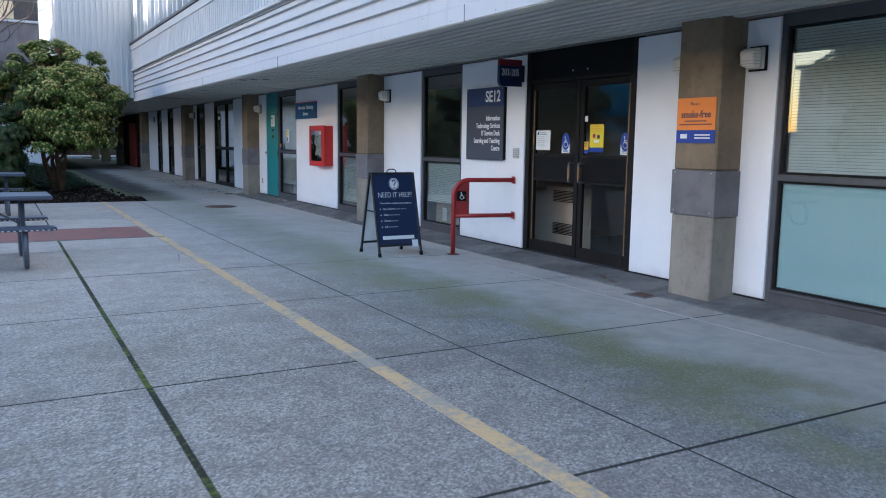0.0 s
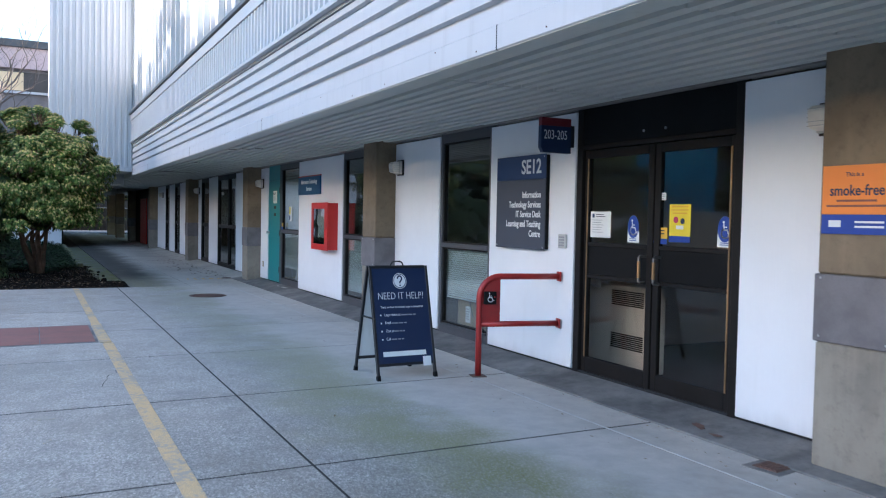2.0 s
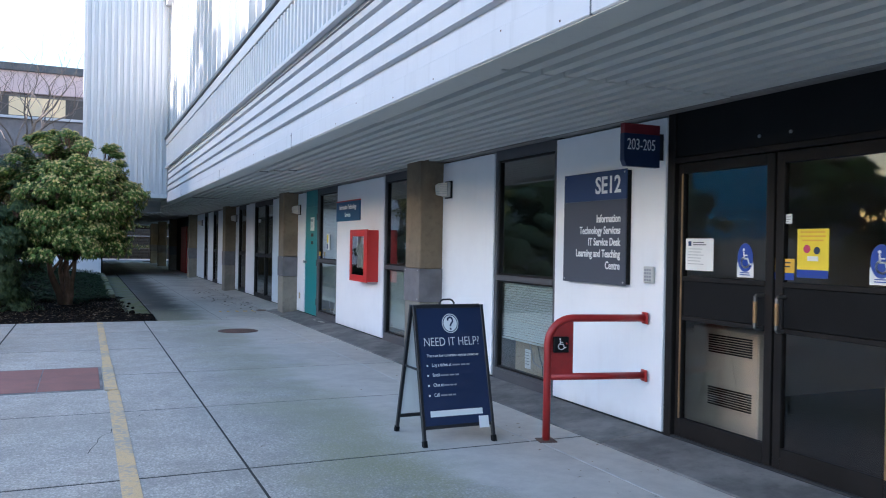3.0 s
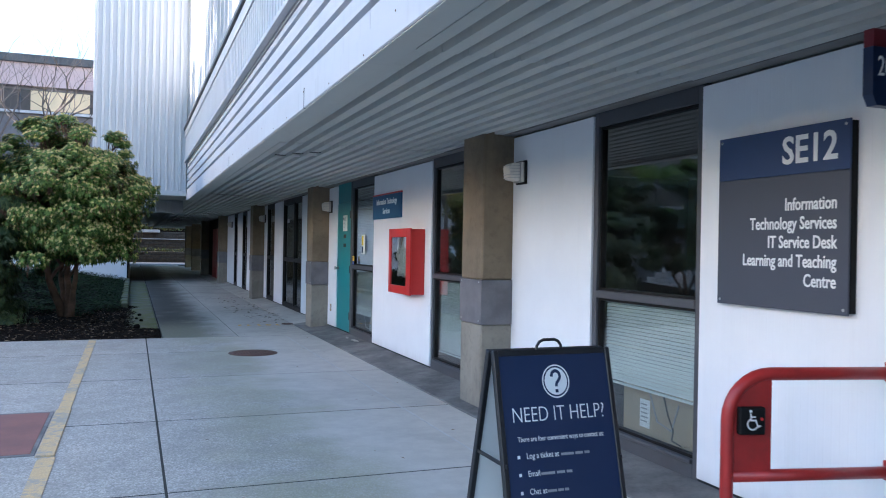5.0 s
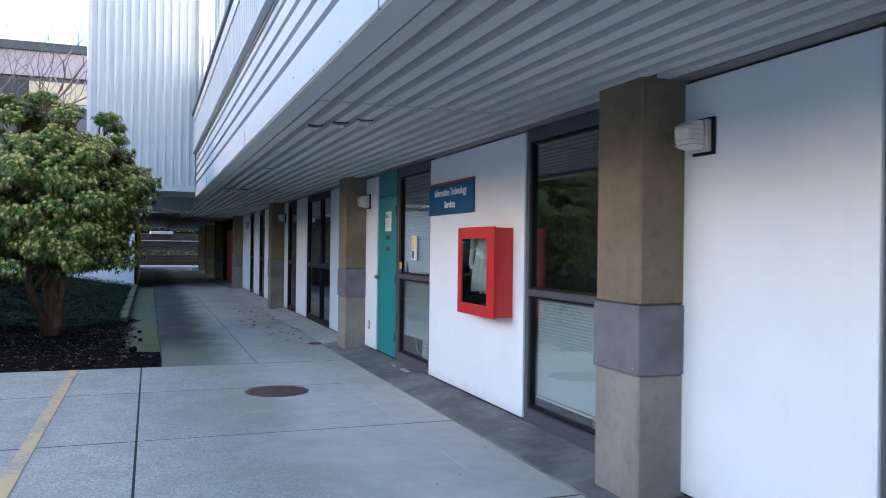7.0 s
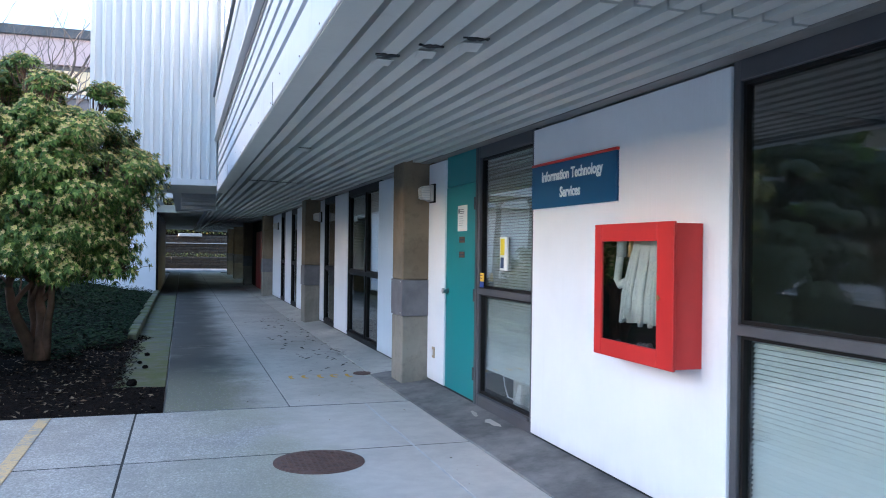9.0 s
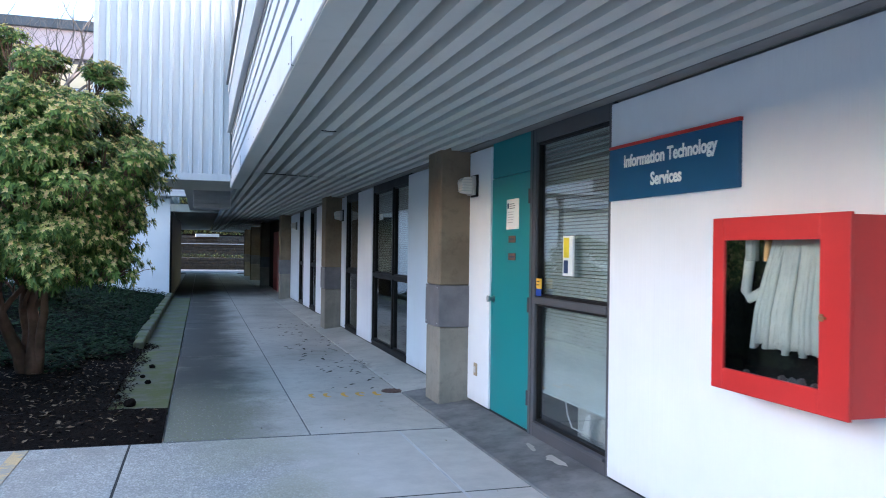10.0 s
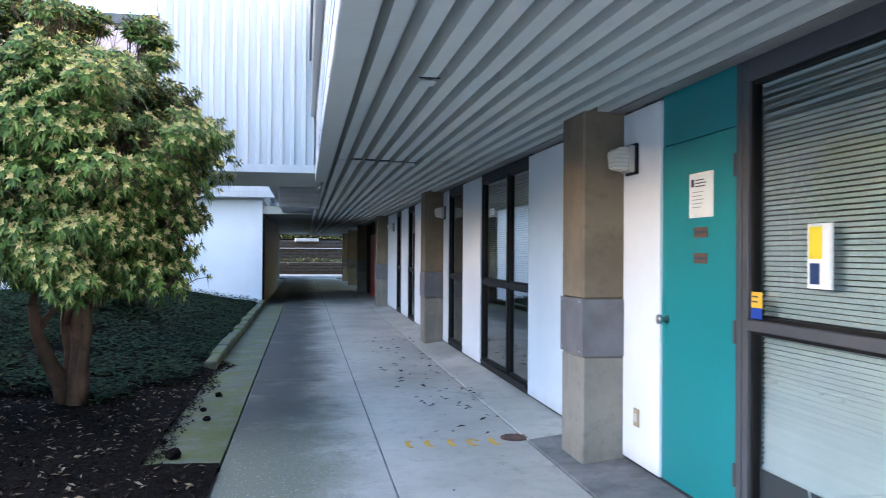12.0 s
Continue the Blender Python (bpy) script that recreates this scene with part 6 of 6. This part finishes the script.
for lvl, (yy, z0, rows) in enumerate(((70.0, -0.03, 4), (72.0, 0.9, 4), (74.5, 1.75, 3))):
    part("backing", block(-4, 12, yy + 0.25, yy + 0.6, -0.05, z0 + rows * 0.21, 0.0), STONE, terr)
    for k in range(rows):
        x = 1.6 - r.uniform(0, 0.5)
        while x < 7.2:
            i = r.randrange(3)
            shared("stone", stones[i], terr, pose(x, yy + r.uniform(-0.03, 0.03), z0 + k * 0.21))
            x += (0.45, 0.6, 0.8)[i] + 0.012
part("ledge", block(-4, 12, 71.9, 72.3, 1.745, 1.80, 0.01), COURT_WALL, terr, "pale stone ledge")
part("slab_edge", block(2.9, 4.6, 74.2, 75.0, 2.30, 2.52, 0.02), COURT_WALL, terr, "pale concrete step")
part("bank_top", block(-8, 16, 80.5, 84.0, 2.4, 6.0, 0.0), MULCH, terr)
part("bank", block(-6, 14, 75.2, 82.0, -0.05, 2.5, 0.0), MULCH, terr, "dark planted bank")


def hedge(name, box, n, seed, size, material, label):
    r = random.Random(seed)
    vs, fs = [], []
    for _ in range(n):
        p = Vector((r.uniform(box[0], box[1]), r.uniform(box[2], box[3]), r.uniform(box[4], box[5])))
        p.z = box[4] + (p.z - box[4]) * (0.55 + 0.45 * (0.5 + noise.noise((p.x * 0.5, p.y * 0.5, seed))))
        d = Vector((r.gauss(0, 1), r.gauss(0, 1), r.gauss(0.3, 0.6)))
        leaf_quads(vs, fs, p, d, Vector((0, 0, 1)), size * r.uniform(0.6, 1.3), size * 0.22, 0.25)
    return tagged(new(name, raw_mesh(name, vs, fs, material)), label, "planting", kind="stuff")


hedge("terrace_planting", (-2, 10, 70.7, 71.6, 0.75, 1.15), 1500, 41, 0.16, HEDGE, "green and yellow planting on the stone terrace")
hedge("terrace_planting", (-4, 12, 75.6, 80.0, 2.4, 7.5), 11000, 42, 0.22, HEDGE, "green and yellow planting on the stone terrace")

# ---------------- buildings around ----------------
def building(name, x0, x1, y0, y1, h, label, storeys, face, wall_mat, band_mat, glow=None):
    """A block with a window band for each storey on one face ('-y', '+x', '+y')."""
    b = thing(name, label, "building")
    part("wall", block(x0, x1, y0, y1, -0.05, h - 0.3, 0.0), wall_mat, b)
    part("roof", block(x0 - 0.3, x1 + 0.3, y0 - 0.3, y1 + 0.3, h - 0.3, h, 0.02), SHADOWLINE, b)
    for z0, z1 in storeys:
        if face == "-y":
            n = int((x1 - x0) / 1.6)
            for k in range(n):
                a = x0 + (x1 - x0) * k / n
                w = part("window", block(a + 0.05, a + (x1 - x0) / n - 0.05, y0 - 0.06, y0 + 0.01, z0, z1, 0.0), band_mat, b)
                part("sill", block(a + 0.02, a + (x1 - x0) / n - 0.02, y0 - 0.12, y0, z0 - 0.10, z0 - 0.005, 0.0), WHITE_METAL, w)
        else:
            x, s = (x1, 1) if face == "+x" else (x0, -1)
            n = int((y1 - y0) / 2.4)
            for k in range(n):
                a = y0 + (y1 - y0) * k / n
                w = part("window", block(x - 0.01, x + s * 0.06, a + 0.25, a + (y1 - y0) / n - 0.25, z0, z1, 0.0), band_mat, b)
                part("sill", block(x, x + s * 0.12, a + 0.2, a + (y1 - y0) / n - 0.2, z0 - 0.10, z0 - 0.005, 0.0), WHITE_METAL, w)
    return b


# Depth run back to y 66 to keep the passage dark.
far_b = building("far_building", -34, 1.95, 38.25, 66.0, 8.2, "grey concrete campus building with a pinkish roof band and ribbon windows", [(6.2, 6.95), (3.7, 4.5)], "-y", FAR_WALL, FAR_DARK)
# Roof band is tinted pink to carry the low sunlight on it.
part("roof_band", block(-34, 2.3, 38.06, 38.24, 7.08, 7.9, 0.0), FAR_ROOF, far_b, "metal roof band, pink of the low sun put into its colour")


# small things on the ground
def blotch(name, x, y, z, a, b, turn, seed, material, label, category):
    """A thin ragged patch of old paint or cement."""
    r = random.Random(seed)
    bm = bmesh.new()
    ring = []
    for k in range(18):
        w = 2 * math.pi * k / 18
        f = r.uniform(0.55, 1.15)
        ring.append(bm.verts.new((a * f * math.cos(w), b * f * math.sin(w), 0.0)))
    bm.faces.new(ring)
    ext = bmesh.ops.extrude_face_region(bm, geom=bm.faces[:])
    bmesh.ops.translate(bm, vec=(0, 0, 0.0025), verts=[v for v in ext["geom"] if isinstance(v, bmesh.types.BMVert)])
    bmesh.ops.recalc_face_normals(bm, faces=bm.faces)
    return tagged(part(name, turned(bm, pose(x, y, z, 0, 0, turn)), material), label, category, kind="structure")


for k, (x, y, a, b) in enumerate(((1.41, 8.11, 0.10, 0.05), (1.80, 7.58, 0.07, 0.03), (1.41, 6.47, 0.05, 0.05), (1.41, 7.47, 0.06, 0.02), (1.75, 7.23, 0.06, 0.02))):
    blotch("paint_spot", x, y, 0.001, a, b, 20 * k, 90 + k, OLD_PAINT, "worn spot of old yellow paint on the concrete", "paint")
for k, (x, y, a, b) in enumerate(((5.74, 17.68, 0.13, 0.03), (5.76, 17.26, 0.16, 0.07), (5.35, 18.78, 0.06, 0.03))):
    blotch("cement_spill", x, y, 0.012 + max(0.0, x - 5.41) * 0.12 if x > 5.41 else 0.001, a, b, 75 + 15 * k, 80 + k, PATHC, "pale spill of cement on the dark wall strip", "cement")


def clod(x, y, s, seed):
    r = random.Random(seed)
    bm = bmesh.new()
    bmesh.ops.create_icosphere(bm, subdivisions=2, radius=s)
    for v in bm.verts:
        v.co *= 1 + 0.35 * noise.noise(v.co * 30 + Vector((seed, 0, 0)))
        v.co.z *= 0.7
    bmesh.ops.translate(bm, vec=(x, y, s * 0.5), verts=bm.verts)
    return tagged(part("soil_clod", bm, MULCH, None, "", True), "dark clod of soil on the mossy edging strip", "soil", "soil clods")


for k, (x, y, s) in enumerate(((2.75, 22.79, 0.038), (2.69, 22.01, 0.030), (2.77, 21.57, 0.034), (2.69, 20.25, 0.060), (2.54, 20.69, 0.035))):
    clod(x, y, s, k + 3)
# The low sun's reflection is painted on: a plain warm-coloured pane.
part("painted_lit_window", block(-0.95, 1.03, 38.16, 38.185, 6.22, 6.93, 0.0), surface("painted_sun_glint", (0.75, 0.58, 0.36), 0.2, 0.1, 0.4, 3, 0.0), far_b, "window with the low sun's reflection painted as a warm colour")
# Both added out of view; the west one is sized to block the sun.
building("added_court_block", -58, -46, -60, 44, 8.0, "long grey building added across the court to block the low sun", [(1.2, 2.9), (4.6, 6.6)], "+x", COURT_WALL, FAR_DARK)
building("added_court_block", -46, 30, -64, -52, 9.0, "grey building added out of view to close the court", [(2.0, 4.0), (5.6, 7.6)], "+y", COURT_WALL, FAR_DARK)

# raised terrace across the court: steps, blue screen wall, hand rails
ter = thing("court_terrace", "raised concrete terrace with broad steps across the court", "steps", kind="structure")
part("platform", block(-30, -11.6, 16.0, 33.0, -0.05, 1.9, 0.02), COURT_WALL, ter)
for k in range(10):
    part("step", block(-8.2 - 0.34 * (k + 1), -8.2 - 0.34 * k, 20.0, 31.0, -0.05, 0.172 * (k + 1), 0.012), COURT_WALL, ter)
bw = thing("blue_screen_wall", "bright blue metal clad screen wall across the court", "wall", kind="structure")
for k in range(6):
    part("clad_sheet", block(-13.2, -13.0, 24.9 + k * 0.75, 25.63 + k * 0.75, 1.9, 5.8, 0.01), BLUE_CLAD, bw)
part("grey_return", block(-16.0, -15.8, 29.4, 36.0, -0.05, 5.4, 0.0), FAR_WALL, bw, "dark grey wall beside the blue cladding")
hr = thing("hand_rail", "black metal hand rail on the court terrace", "railing")
part("top_bar", tube(bmesh.new(), [(-12.0, 18.5, 2.9), (-12.0, 29.2, 2.9)], 0.03, 8), BLACK_METAL, hr)
part("mid_bar", tube(bmesh.new(), [(-12.0, 18.5, 2.4), (-12.0, 29.2, 2.4)], 0.02, 8), BLACK_METAL, hr)
for k in range(9):
    part("post", tube(bmesh.new(), [(-12.0, 18.6 + k * 1.3, 1.88), (-12.0, 18.6 + k * 1.3, 2.9)], 0.026, 8), BLACK_METAL, hr)
sr = thing("stair_rail", "black metal stair rail down the court steps", "railing")
part("top_bar", tube(bmesh.new(), [(-11.7, 26.5, 2.75), (-8.2, 26.5, 1.0), (-7.9, 26.5, 1.0)], 0.03, 8), BLACK_METAL, sr)
for x, z in ((-11.6, 1.7), (-8.1, -0.05)):
    part("post", tube(bmesh.new(), [(x, 26.5, z), (x, 26.5, z + 1.04)], 0.026, 8), BLACK_METAL, sr)
pieris("court_shrub", -10.4, 19.0, (-10.4, 19.0, 2.2), (1.5, 1.5, 1.5), 71, 1600, 30, FEATHER, FEATHER, 0.0, "rounded green shrub beside the court steps", 0.12, 0.05, 3)
for k, (x, y, a, b) in enumerate(((5.56, 6.02, 0.10, 0.04), (5.50, 5.80, 0.06, 0.03))):
    blotch("rust_stain", x, y, 0.016 + (x - 5.41) * 0.12, a, b, 60 + 30 * k, 130 + k, RUST, "rust-red stain on the dark strip at the door jamb", "stain")
scatter("leaf_crumbs", 70, (4.7, 5.38, 4.2, 9.0), 0.013, LITTER, 14, "dark crumbs of leaf and soil beside the entrance", "leaves", 0.3)
